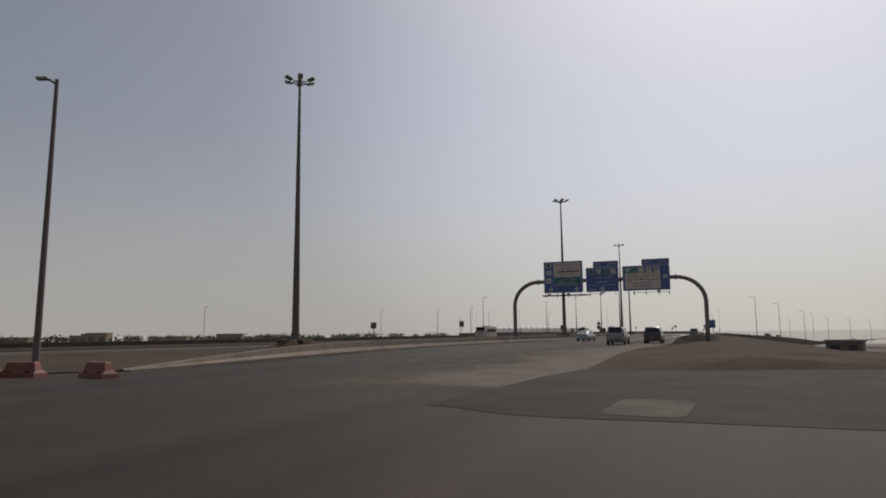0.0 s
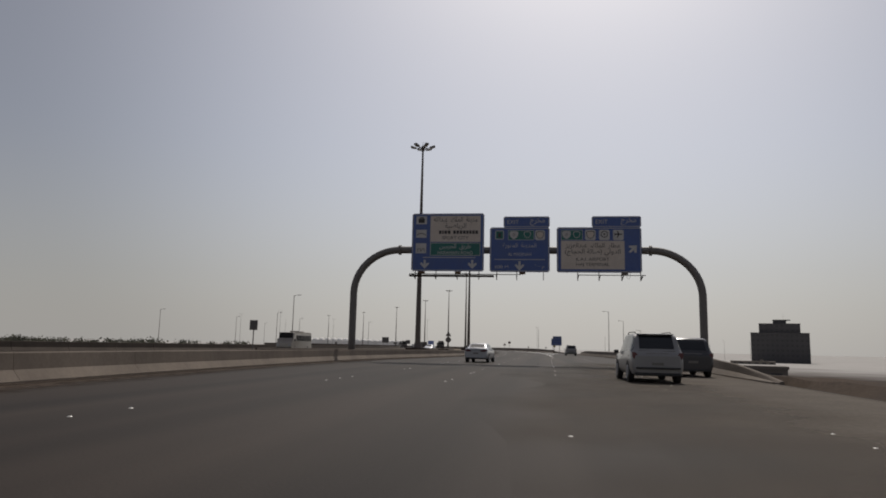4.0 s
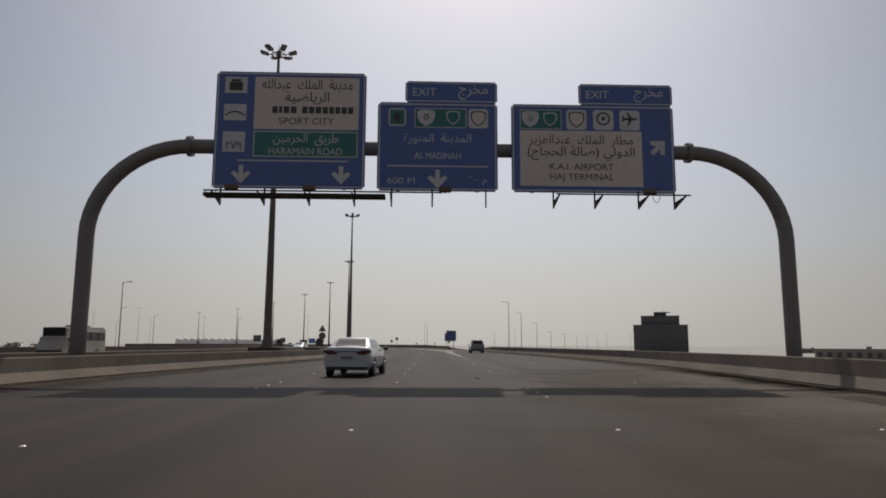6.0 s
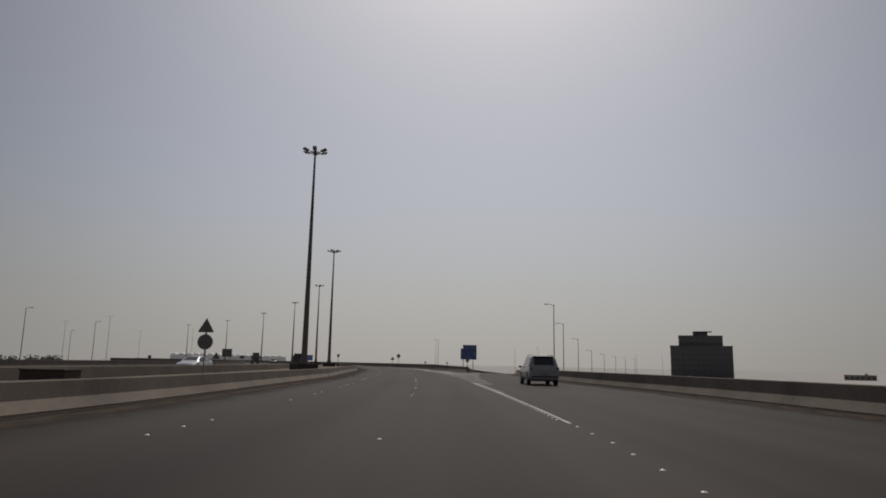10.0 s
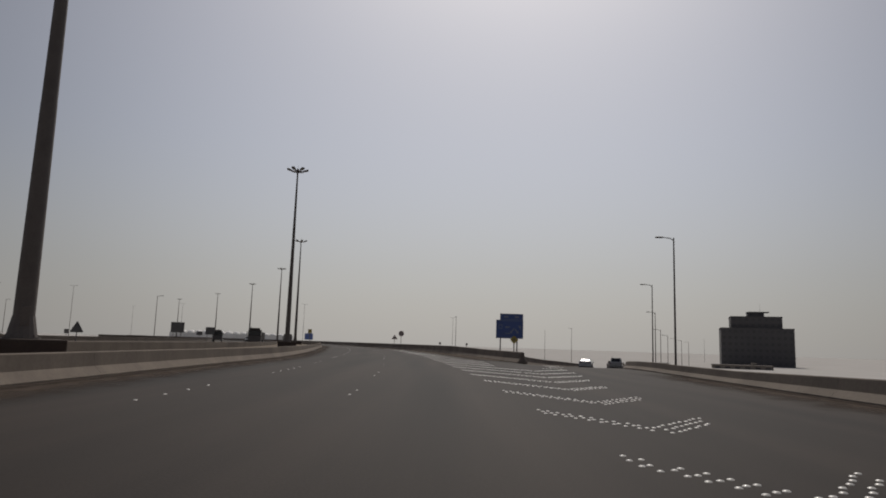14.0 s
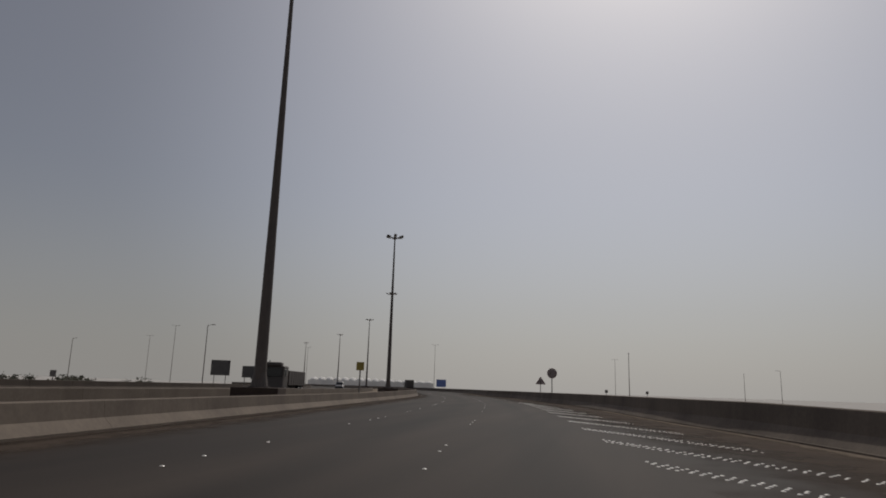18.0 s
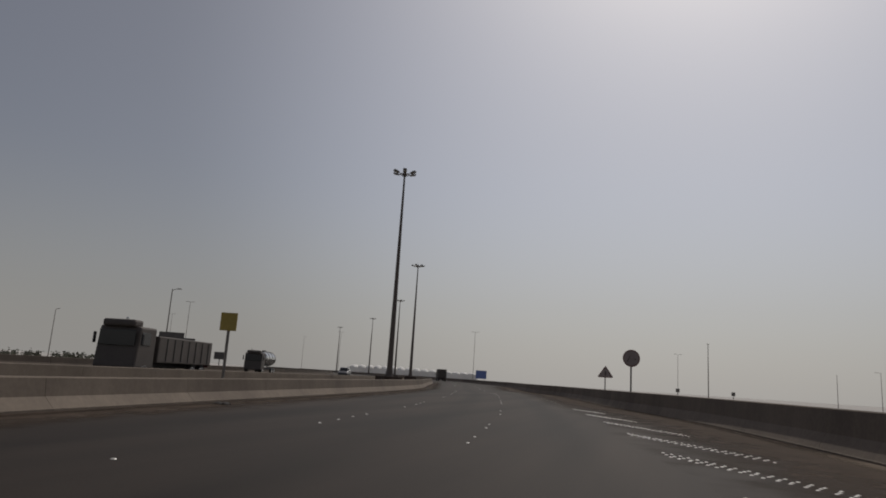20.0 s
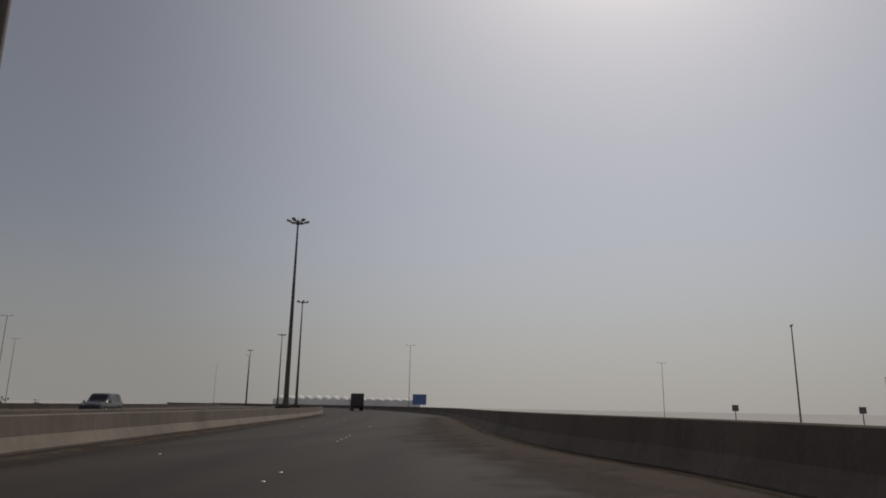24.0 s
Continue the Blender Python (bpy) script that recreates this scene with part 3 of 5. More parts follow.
barrier("barrier_opposite_inner", [(mast_x(y) - 5.2, y) for y in range(100, 740, 20)], 0.74, 1, "low concrete barrier of the opposite carriageway", mat=PALE_CONCRETE, gap=0.006)
barrier("barrier_opposite_outer", [(mast_x(y) - 24.0, y) for y in range(-90, 740, 20)], 0.86, -1, "dark dusty parapet beyond the opposite carriageway", wall=6.3, mat=DARK_CONCRETE)
# blunt nose where the two parapets meet
bm = bmesh.new()
prof = [(-0.06, 0.41), (0.10, 0.40), (0.2, 0.31), (0.32, 0.22), (0.55, 0.155), (0.76, 0.125), (0.815, 0.11), (0.835, 0.08)]
rings = []
for zz, hw in prof:
    rings.append([bm.verts.new((7.27 + hw * cx, 239.8 - hw * cy, zz)) for cx, cy in ((-1, -0.9), (-0.97, 0.1), (-0.75, 0.45), (-0.3, 0.62), (0.3, 0.62), (0.75, 0.45), (0.97, 0.1), (1, -0.9), (0.4, -1.6))])
for a, b in zip(rings, rings[1:]):
    for k in range(9):
        bm.faces.new((a[k], a[(k + 1) % 9], b[(k + 1) % 9], b[k])).smooth = True
bm.faces.new(rings[-1])
solid("barrier_nose", bm, CONCRETE, "blunt concrete nose where two parapets meet", "barrier", kind="structure")


# ---- high masts ----
def high_mast():
    top = thing("high_mast", "tall tapered steel floodlight mast on a dark plinth", "lighting mast", "high masts of the median")
    H = 27.3
    for i in range(3):
        z0, z1 = 1.0 + i * (H - 1) / 3, 1.0 + (i + 1) * (H - 1) / 3
        bm = bmesh.new()
        rod(bm, (0, 0, z0), (0, 0, z1 + 0.02), 0.37 - 0.088 * i, 0.37 - 0.088 * (i + 1) + 0.006, 16)
        for f in bm.faces:
            f.smooth = len(f.verts) == 4
        part("shaft_section", bm, DARK_STEEL, top)
    bm = bmesh.new()
    rod(bm, (0, 0, 0.93), (0, 0, 0.99), 0.62, None, 20)
    for k in range(8):
        a = k * math.tau / 8
        rod(bm, (0.5 * math.cos(a), 0.5 * math.sin(a), 0.99), (0.5 * math.cos(a), 0.5 * math.sin(a), 1.08), 0.035, None, 6)
    rod(bm, (0, 0, 0.99), (0, 0, 1.75), 0.52, 0.375, 16)
    part("base_flange", bm, DARK_STEEL, top)
    bm = bmesh.new()
    box(bm, 0, 0, 0.45, 2.75, 2.2, 0.96, 0.06)
    part("plinth", bm, PLINTH, top, "dark brown concrete plinth")
    bm = bmesh.new()
    box(bm, 0.0, -0.42, 1.75, 0.32, 0.06, 0.7, 0.015)
    part("service_door", bm, DARK_STEEL, top)
    bm = bmesh.new()
    tube(bm, [(0.62 * math.cos(k * math.tau / 20), 0.62 * math.sin(k * math.tau / 20), H - 0.25) for k in range(21)], 0.05, 8)
    for k in range(6):
        a = k * math.tau / 6
        rod(bm, (0, 0, H - 0.25), (1.15 * math.cos(a), 1.15 * math.sin(a), H - 0.15), 0.045, None, 6)
    rod(bm, (0, 0, H - 0.5), (0, 0, H + 0.15), 0.24, 0.16, 12)
    rod(bm, (0, 0, H + 0.15), (0, 0, H + 0.75), 0.03, 0.012, 6)
    part("head_frame", bm, DARK_STEEL, top)
    for k in range(6):
        a = k * math.tau / 6
        bm = bmesh.new()
        box(bm, 0, 0, 0, 0.74, 0.5, 0.2, 0.05)
        for v in bm.verts:
            if v.co.x > 0:
                v.co.z += 0.04
        bmesh.ops.transform(bm, matrix=Matrix.Translation((1.28 * math.cos(a), 1.28 * math.sin(a), H - 0.06)) @ pose(0, 0, 0, 0, -14, math.degrees(a)), verts=bm.verts)
        fl = part("floodlight", bm, STEEL, top)
        bm = bmesh.new()
        box(bm, 0, 0, -0.115, 0.6, 0.4, 0.02)
        bmesh.ops.transform(bm, matrix=Matrix.Translation((1.28 * math.cos(a), 1.28 * math.sin(a), H - 0.06)) @ pose(0, 0, 0, 0, -14, math.degrees(a)), verts=bm.verts)
        part("lens", bm, LENS, fl)
    return top


mast = high_mast()
mast.matrix_world = pose(*MASTS[0], -0.05, 0, 0, 8)
# the first mast stands in a heap of dirt
bm = bmesh.new()
heap = [[bm.verts.new((MASTS[0][0] + q * math.cos(a) * (1 + 0.2 * math.sin(3 * a)), MASTS[0][1] + 0.8 * q * math.sin(a), (h + 0.09 * math.sin(5 * a + q)) if q < 4.5 else 0.0)) for a in np.linspace(0, math.tau, 28, endpoint=False)] for q, h in ((0.45, 0.97), (1.45, 0.9), (2.0, 0.62), (2.8, 0.26), (4.6, 0.0))]
for a, b in zip(heap, heap[1:]):
    for k in range(28):
        bm.faces.new((a[k], b[k], b[(k + 1) % 28], a[(k + 1) % 28])).smooth = True
solid("dirt_heap", bm, DIRT, "dark heap of dirt round the mast foot", "ground", kind="structure")
for i, (x, y) in enumerate(MASTS[1:]):
    copy_thing(mast, pose(x, y, 0, 0, 0, (i * 37) % 60) @ Matrix.Diagonal((1, 1, 1.016 if i == 1 else 1.006, 1)))


# ---- sign gantry ----
def text_mesh(body, size, cx, cz, y, mat, name, parent, width=0.0, depth=0.006):
    cu = bpy.data.curves.new(name, "FONT")
    cu.body, cu.size, cu.align_x, cu.align_y, cu.extrude = body, size, "CENTER", "CENTER", depth
    ob = bpy.data.objects.new(name, cu)
    scene.collection.objects.link(ob)
    me = bpy.data.meshes.new_from_object(ob.evaluated_get(bpy.context.evaluated_depsgraph_get()))
    bpy.data.objects.remove(ob)
    xs_ = [v.co.x for v in me.vertices]
    k = width / (max(xs_) - min(xs_)) if width else 1.0
    mid = (max(xs_) + min(xs_)) / 2
    zs_ = [v.co.y for v in me.vertices]
    zm = (max(zs_) + min(zs_)) / 2
    for v in me.vertices:
        v.co = Vector((cx + (v.co.x - mid) * k, y - v.co.z, cz + v.co.y - zm))
    me.materials.clear()
    me.materials.append(mat)
    ob = new(name, me)
    ob.parent = parent
    return ob


def plate(name, x0, x1, z0, z1, y, mat, parent, depth=0.006, label="", r=0.0):
    bm = bmesh.new()
    box(bm, (x0 + x1) / 2, y - depth / 2, (z0 + z1) / 2, x1 - x0, depth, z1 - z0)
    if r:
        up = [e for e in bm.edges if abs(e.verts[0].co.y - e.verts[1].co.y) > depth / 2]
        bmesh.ops.bevel(bm, geom=up, offset=r, segments=3, affect="EDGES")
    return part(name, bm, mat, parent, label)


def rim(name, x0, x1, z0, z1, y, w, mat, parent, depth=0.006):
    bm = bmesh.new()
    box(bm, (x0 + x1) / 2, y - depth / 2, z1 - w / 2, x1 - x0, depth, w)
    box(bm, (x0 + x1) / 2, y - depth / 2, z0 + w / 2, x1 - x0, depth, w)
    box(bm, x0 + w / 2, y - depth / 2, (z0 + z1) / 2, w, depth, z1 - z0 - 2 * w)
    box(bm, x1 - w / 2, y - depth / 2, (z0 + z1) / 2, w, depth, z1 - z0 - 2 * w)
    return part(name, bm, mat, parent)


def arrow(name, cx, cz, size, turn, y, mat, parent):
    pts = [(0, -0.5), (0.52, 0.06), (0.36, 0.2), (0.12, 0.02), (0.12, 0.5), (-0.12, 0.5), (-0.12, 0.02), (-0.36, 0.2), (-0.52, 0.06)]
    ca, sa = math.cos(turn), math.sin(turn)
    bm = prism(bmesh.new(), [(cx + size * (u * ca - w * sa), cz + size * (u * sa + w * ca)) for u, w in pts], y - 0.006, y)
    return part(name, bm, mat, parent)


def shield(name, cx, cz, w, h, y, mat, parent):
    pts = [(-1, 0.82), (-0.5, 1), (0.5, 1), (1, 0.82), (1, 0.1), (0.72, -0.5), (0, -1), (-0.72, -0.5), (-1, 0.1)]
    return part(name, prism(bmesh.new(), [(cx + w * u, cz + h * v) for u, v in pts], y - 0.006, y), mat, parent)


GY = 100.45
gantry = thing("sign_gantry", "arched steel pipe gantry spanning the lanes", "sign gantry", at=(0, 0, 0))
bm = bmesh.new()
pts = [(-12.66, GY, -0.6), (-12.66, GY, 2), (-12.66, GY, 4.6)]
pts += [(-12.66 + 3.75 * (1 - math.cos(a)), GY, 5.30 + 3.52 * math.sin(a)) for a in np.linspace(0.0, math.pi / 2, 14)]
pts += [(-4, GY, 8.82), (1, GY, 8.82), (6, GY, 8.82)]
pts += [(14.40 - 3.75 * (1 - math.cos(a)), GY, 5.30 + 3.52 * math.sin(a)) for a in np.linspace(math.pi / 2, 0.0, 14)]
pts += [(14.40, GY, 4.6), (14.40, GY, 2), (14.40, GY, -3.2)]
part("arch_pipe", tube(bm, pts, 0.285, 20), PIPE, gantry)
for x in (-8.95, 10.65):
    bm = bmesh.new()
    rod(bm, (x - 0.09, GY, 8.82), (x + 0.09, GY, 8.82), 0.40, None, 20)
    part("pipe_flange", bm, PIPE, gantry)
for x in (-12.66, 14.40):
    bm = bmesh.new()
    box(bm, x, GY, -0.62, 1.2, 1.4, 0.9, 0.05)
    part("footing", bm, PLINTH, gantry, "concrete footing of the gantry leg")
FY = GY - 0.42


def panel(x0, x1, z0, z1, label):
    s = thing("road_sign", label, "road sign", "signs on the gantry")
    plate("board", x0, x1, z0, z1, FY + 0.04, BLUE, s, 0.05, r=0.1)
    rim("border", x0 + 0.05, x1 - 0.05, z0 + 0.05, z1 - 0.05, FY - 0.01, 0.05, WHITE, s)
    bm = bmesh.new()
    for k in range(3):
        z = z0 + (k + 0.5) * (z1 - z0) / 3
        box(bm, (x0 + x1) / 2, FY + 0.08, z, x1 - x0 - 0.3, 0.07, 0.1)
    for x in (x0 + 0.8, x1 - 0.8):
        box(bm, x, FY + 0.13, (z0 + z1) / 2, 0.12, 0.06, z1 - z0)
    part("back_frame", bm, GREY_BACK, s)
    return s


T = FY - 0.01


def exit_tab(s, x0, x1, z0, z1):
    tab = plate("exit_panel", x0, x1, z0, z1, FY + 0.04, BLUE, s, 0.05, r=0.08)
    rim("border", x0 + 0.04, x1 - 0.04, z0 + 0.04, z1 - 0.04, T, 0.04, WHITE, s)
    text_mesh("EXIT", 0.46, x0 + 0.75, (z0 + z1) / 2, T, WHITE, "lettering", s)
    text_mesh("\uFE9D\uFEAE\uFEA8\uFEE3", 0.62, x1 - 0.95, (z0 + z1) / 2, T, WHITE, "lettering", s, 1.15)


# first board: sports city and ring road
s = panel(-7.93, -2.14, 7.08, 11.72, "large blue gantry sign with cream and green panels and two arrows")
plate("cream_panel", -6.45, -2.42, 9.42, 11.52, T, BEIGE, s, label="cream panel")
plate("green_panel", -6.45, -2.42, 8.30, 9.36, T, GREEN, s, label="green panel")
rim("panel_border", -6.43, -2.44, 8.32, 9.34, T - 0.008, 0.04, WHITE, s)
text_mesh("\uFEEA\uFE94\uFEE0\uFEDF\uFE8D\uFEAA\uFE92\uFECB  \uFEDA\uFEE0\uFEE4\uFEDF\uFE8D  \uFE94\uFEE8\uFEF3\uFEAA\uFEE3".replace("\uFEEA\uFE94", "\uFEEA"), 0.55, -4.43, 11.2, T - 0.008, BLACK, "lettering", s, 3.5)
text_mesh("\uFE94\uFEF4\uFEBF\uFE8E\uFEF3\uFEAE\uFEDF\uFE8D", 0.55, -4.43, 10.68, T - 0.008, BLACK, "lettering", s, 1.7)
bm = bmesh.new()
x = -5.75
for w in (0.2, 0.12, 0.22, 0.22, 0, 0.2, 0.2, 0.22, 0.2, 0.18, 0.18, 0.2, 0.2):
    if w:
        box(bm, x + w / 2, T - 0.011, 10.2, w, 0.006, 0.27)
    x += (w + 0.055) if w else 0.17
part("lettering", bm, BLACK, s)
text_mesh("SPORT CITY", 0.38, -4.43, 9.75, T - 0.008, BLACK, "lettering", s, 2.1)
text_mesh("\uFEE6\uFEF4\uFEE3\uFEAE\uFEA4\uFEDF\uFE8D  \uFED6\uFEF3\uFEAE\uFEC3", 0.5, -4.43, 9.02, T - 0.008, WHITE, "lettering", s, 2.5)
text_mesh("HARAMAIN ROAD", 0.38, -4.43, 8.55, T - 0.008, WHITE, "lettering", s, 2.8)
for z0, z1 in ((10.85, 11.5), (9.75, 10.4), (8.5, 9.3)):
    plate("symbol_field", -7.6, -6.75, z0, z1, T, WHITE, s)
bm = bmesh.new()
box(bm, -7.175, T - 0.012, 11.12, 0.5, 0.008, 0.34)
box(bm, -7.175, T - 0.012, 11.36, 0.36, 0.008, 0.1)
part("symbol", bm, BLACK, s)
bm = bmesh.new()
for u in range(-3, 4):
    box(bm, -7.175 + u * 0.11, T - 0.012, 10.1 - 0.014 * u * u, 0.1, 0.008, 0.06)
part("symbol", bm, BLACK, s)
text_mesh("\u0662\u0667\u0669", 0.45, -7.175, 8.75, T - 0.008, BLACK, "lettering", s, 0.6)
bm = bmesh.new()
box(bm, -4.9, T - 0.004, 8.17, 4.2, 0.008, 0.055)
part("rule", bm, WHITE, s)
arrow("arrow", -6.85, 7.62, 0.72, 0, T, WHITE, s)
arrow("arrow", -3.05, 7.62, 0.72, 0, T, WHITE, s)
# second board
s = panel(-1.68, 2.98, 7.05, 10.58, "blue gantry sign with route shields, one arrow and an exit panel")
exit_tab(s, -0.62, 2.98, 10.585, 11.45)
plate("symbol_field", -1.26, -0.59, 9.62, 10.33, T, WHITE, s, r=0.05)
plate("symbol", -1.2, -0.65, 9.68, 10.27, T - 0.008, GREEN, s)
plate("symbol", -1.04, -0.82, 9.78, 10.12, T - 0.014, BLACK, s)
plate("green_panel", -0.25, 1.77, 9.57, 10.35, T, GREEN, s, label="green panel")
rim("panel_border", -0.25, 1.77, 9.57, 10.35, T - 0.008, 0.03, WHITE, s)
shield("route_shield", 0.2, 9.95, 0.34, 0.33, T - 0.016, WHITE, s)
text_mesh("\u0665", 0.46, 0.2, 10.0, T - 0.016, BLACK, "lettering", s)
shield("route_shield", 1.25, 9.97, 0.27, 0.28, T - 0.016, WHITE, s)
shield("shield_face", 1.25, 9.97, 0.22, 0.23, T - 0.022, GREEN, s)
plate("symbol_field", 1.85, 2.61, 9.57, 10.35, T, WHITE, s, r=0.06)
shield("route_shield", 2.23, 9.95, 0.30, 0.31, T - 0.008, BLACK, s)
shield("shield_face", 2.23, 9.95, 0.25, 0.26, T - 0.014, BEIGE, s)
text_mesh("\uFE93\uFEAD\uFEEE\uFEE8\uFEE4\uFEDF\uFE8D  \uFE94\uFEE8\uFEF3\uFEAA\uFEE4\uFEDF\uFE8D", 0.46, 0.65, 9.12, T, WHITE, "lettering", s, 2.6)
text_mesh("AL MADINAH", 0.36, 0.65, 8.45, T, WHITE, "lettering", s, 1.8)
bm = bmesh.new()
box(bm, 0.65, T - 0.004, 8.03, 3.9, 0.008, 0.05)
part("rule", bm, WHITE, s)
text_mesh("600 M", 0.34, -0.75, 7.45, T, WHITE, "lettering", s, 1.05)
text_mesh("\u0666\u0660\u0660 \uFEE1", 0.34, 2.2, 7.45, T, WHITE, "lettering", s, 0.7)
arrow("arrow", 0.65, 7.52, 0.74, 0, T, WHITE, s)
# third board
s = panel(3.52, 9.93, 7.05, 10.58, "large blue gantry sign with cream airport panel and exit tab")
exit_tab(s, 6.2, 9.93, 10.585, 11.45)
plate("cream_panel", 3.85, 8.65, 7.3, 9.52, T, BEIGE, s, label="cream panel")
plate("green_panel", 3.86, 5.5, 9.57, 10.36, T, GREEN, s, label="green panel")
rim("panel_border", 3.86, 5.5, 9.57, 10.36, T - 0.008, 0.03, WHITE, s)
shield("route_shield", 4.27, 9.96, 0.33, 0.33, T - 0.016, WHITE, s)
text_mesh("\u0665", 0.44, 4.27, 10.0, T - 0.016, BLACK, "lettering", s)
shield("route_shield", 5.05, 9.97, 0.27, 0.28, T - 0.016, WHITE, s)
shield("shield_face", 5.05, 9.97, 0.22, 0.23, T - 0.022, GREEN, s)
for x in (6.09, 7.15, 8.2):
    plate("symbol_field", x - 0.4, x + 0.4, 9.57, 10.38, T, WHITE, s, r=0.06)
shield("route_shield", 6.09, 9.97, 0.31, 0.32, T - 0.008, BLACK, s)
shield("shield_face", 6.09, 9.97, 0.26, 0.27, T - 0.014, BEIGE, s)
bm = bmesh.new()
for k in range(16):
    a = k * math.tau / 16
    box(bm, 7.15 + 0.24 * math.cos(a), T - 0.012, 10.03 + 0.24 * math.sin(a), 0.1, 0.008, 0.06, 0, 0)
box(bm, 7.15, T - 0.012, 10.03, 0.14, 0.008, 0.14)
part("symbol", bm, BLACK, s)
bm = prism(bmesh.new(), [(8.2 + u, 10.03 + w) for u, w in ((0.3, 0.03), (0.08, 0.05), (-0.05, 0.27), (-0.11, 0.27), (-0.04, 0.05), (-0.2, 0.04), (-0.27, 0.12), (-0.31, 0.12), (-0.28, 0), (-0.31, -0.12), (-0.27, -0.12), (-0.2, -0.04), (-0.04, -0.05), (-0.11, -0.27), (-0.05, -0.27), (0.08, -0.05), (0.3, -0.03))], T - 0.016, T - 0.008)
part("symbol", bm, BLACK, s)
text_mesh("\uFEB0\uFEF3\uFEB0\uFECC\uFEDF\uFE8D\uFEAA\uFE92\uFECB  \uFEDA\uFEE0\uFEE4\uFEDF\uFE8D  \uFEAD\uFE8E\uFEC4\uFEE3", 0.5, 6.25, 9.12, T - 0.008, BLACK, "lettering", s, 4.1)
text_mesh("(\uFE9D\uFE8E\uFEA0\uFEA4\uFEDF\uFE8D \uFE94\uFEDF\uFE8E\uFEBB) \uFEF2\uFEDF\uFEED\uFEAA\uFEDF\uFE8D", 0.5, 6.25, 8.6, T - 0.008, BLACK, "lettering", s, 4.2)
text_mesh("K.A.I. AIRPORT", 0.36, 6.25, 8.08, T - 0.008, BLACK, "lettering", s, 2.5)
text_mesh("HAJ TERMINAL", 0.36, 6.25, 7.64, T - 0.008, BLACK, "lettering", s, 2.5)
arrow("arrow", 9.3, 8.9, 0.75, math.radians(135), T, WHITE, s)


# catwalk lamps under the boards
def catwalk(x0, x1, beams):
    c = thing("sign_lamp_frame", "thin steel bracket frame with cables hanging under the sign boards", "sign lighting", "lamp frames of the gantry")
    for x in beams:
        bm = bmesh.new()
        rod(bm, (x, FY - 0.1, 7.1), (x, FY - 0.1, 6.40), 0.035, None, 6)
        a = [bm.verts.new((x - 0.02, y, z)) for y, z in ((FY - 0.08, 6.40), (FY - 0.08, 6.66), (FY - 1.25, 6.70), (FY - 1.25, 6.66))]
        b = [bm.verts.new((v.co.x + 0.04, v.co.y, v.co.z)) for v in a]
        bm.faces.new(a)
        bm.faces.new(b[::-1])
        for k in range(4):
            bm.faces.new((a[k], b[k], b[(k + 1) % 4], a[(k + 1) % 4]))
        bmesh.ops.recalc_face_normals(bm, faces=bm.faces)
        part("bracket", bm, PLINTH, c)
    bm = bmesh.new()
    rod(bm, (x0, FY - 1.2, 6.72), (x1, FY - 1.2, 6.72), 0.03, None, 6)
    part("rail", bm, PLINTH, c)
    return c


c = catwalk(-7.8, 0.8, (-7.55, -5.9, -4.2, -2.5, -1.1, 0.45))
bm = bmesh.new()
box(bm, -4.6, FY - 0.8, 6.62, 6.6, 0.5, 0.12)
part("walkway_grating", bm, PLINTH, c)
RUSTY = material("rust-brown lamp housing", (0.15, 0.09, 0.05), 0.7, 0.1, 0.15, 2, 14)
for x in (-6.86, -4.05, 0.9):
    bm = bmesh.new()
    box(bm, x, FY - 1.15, 6.84, 0.46, 0.26, 0.18, 0.03)
    box(bm, x, FY - 1.15, 6.74, 0.08, 0.08, 0.06)
    part("lamp_housing", bm, RUSTY, c, "rust-brown floodlight housing")
bm = bmesh.new()
tube(bm, [(-7.6 + 0.0 + 0.25 * math.sin(a), FY - 1.15, 6.75 + 0.12 * math.cos(a)) for a in np.linspace(0, 5, 9)], 0.012, 5)
part("cable", bm, BLACK, c)
bm = bmesh.new()
rod(bm, (2.5, FY - 0.1, 7.1), (2.5, FY - 0.1, 6.40), 0.03, None, 6)
part("bracket", bm, PLINTH, c)
c = catwalk(5.0, 10.0, (5.1, 6.7, 8.4, 9.8))
bm = bmesh.new()
box(bm, 8.5, FY - 1.15, 6.86, 0.46, 0.26, 0.18, 0.03)
part("lamp_housing", bm, DARK_STEEL, c)
bm = bmesh.new()
tube(bm, [(8.75 + 0.14 * math.sin(a), FY - 1.1, 6.75 + 0.3 * math.cos(a)) for a in np.linspace(0, 5.8, 12)], 0.012, 5)
part("cable", bm, BLACK, c)


# ---- road markings and ceramic studs ----
apex_x = along([(4.98, 170), (4.93, 184.5), (4.86, 190), (4.87, 195), (4.95, 204), (5.2, 212), (5.4, 217.7), (5.68, 222), (6.0, 230), (6.4, 240)])
gore_x = along([(5.0, 165), (5.2, 174.5), (5.25, 178.9), (5.4, 183), (5.55, 188.7), (5.85, 194.7), (6.4, 206), (6.95, 214.8), (7.4, 219.6), (7.9, 225), (8.3, 232), (8.9, 240)])
rnd = random.Random(5)


def stripe(bm, f, y0, y1, w, z=0.004):
    n = max(2, int((y1 - y0) / 2))
    ys_ = [y0 + (y1 - y0) * k / n for k in range(n + 1)]
    sheet(bm, ys_, [f(y) - w / 2 for y in ys_], [f(y) + w / 2 for y in ys_], [z] * len(ys_), 1)


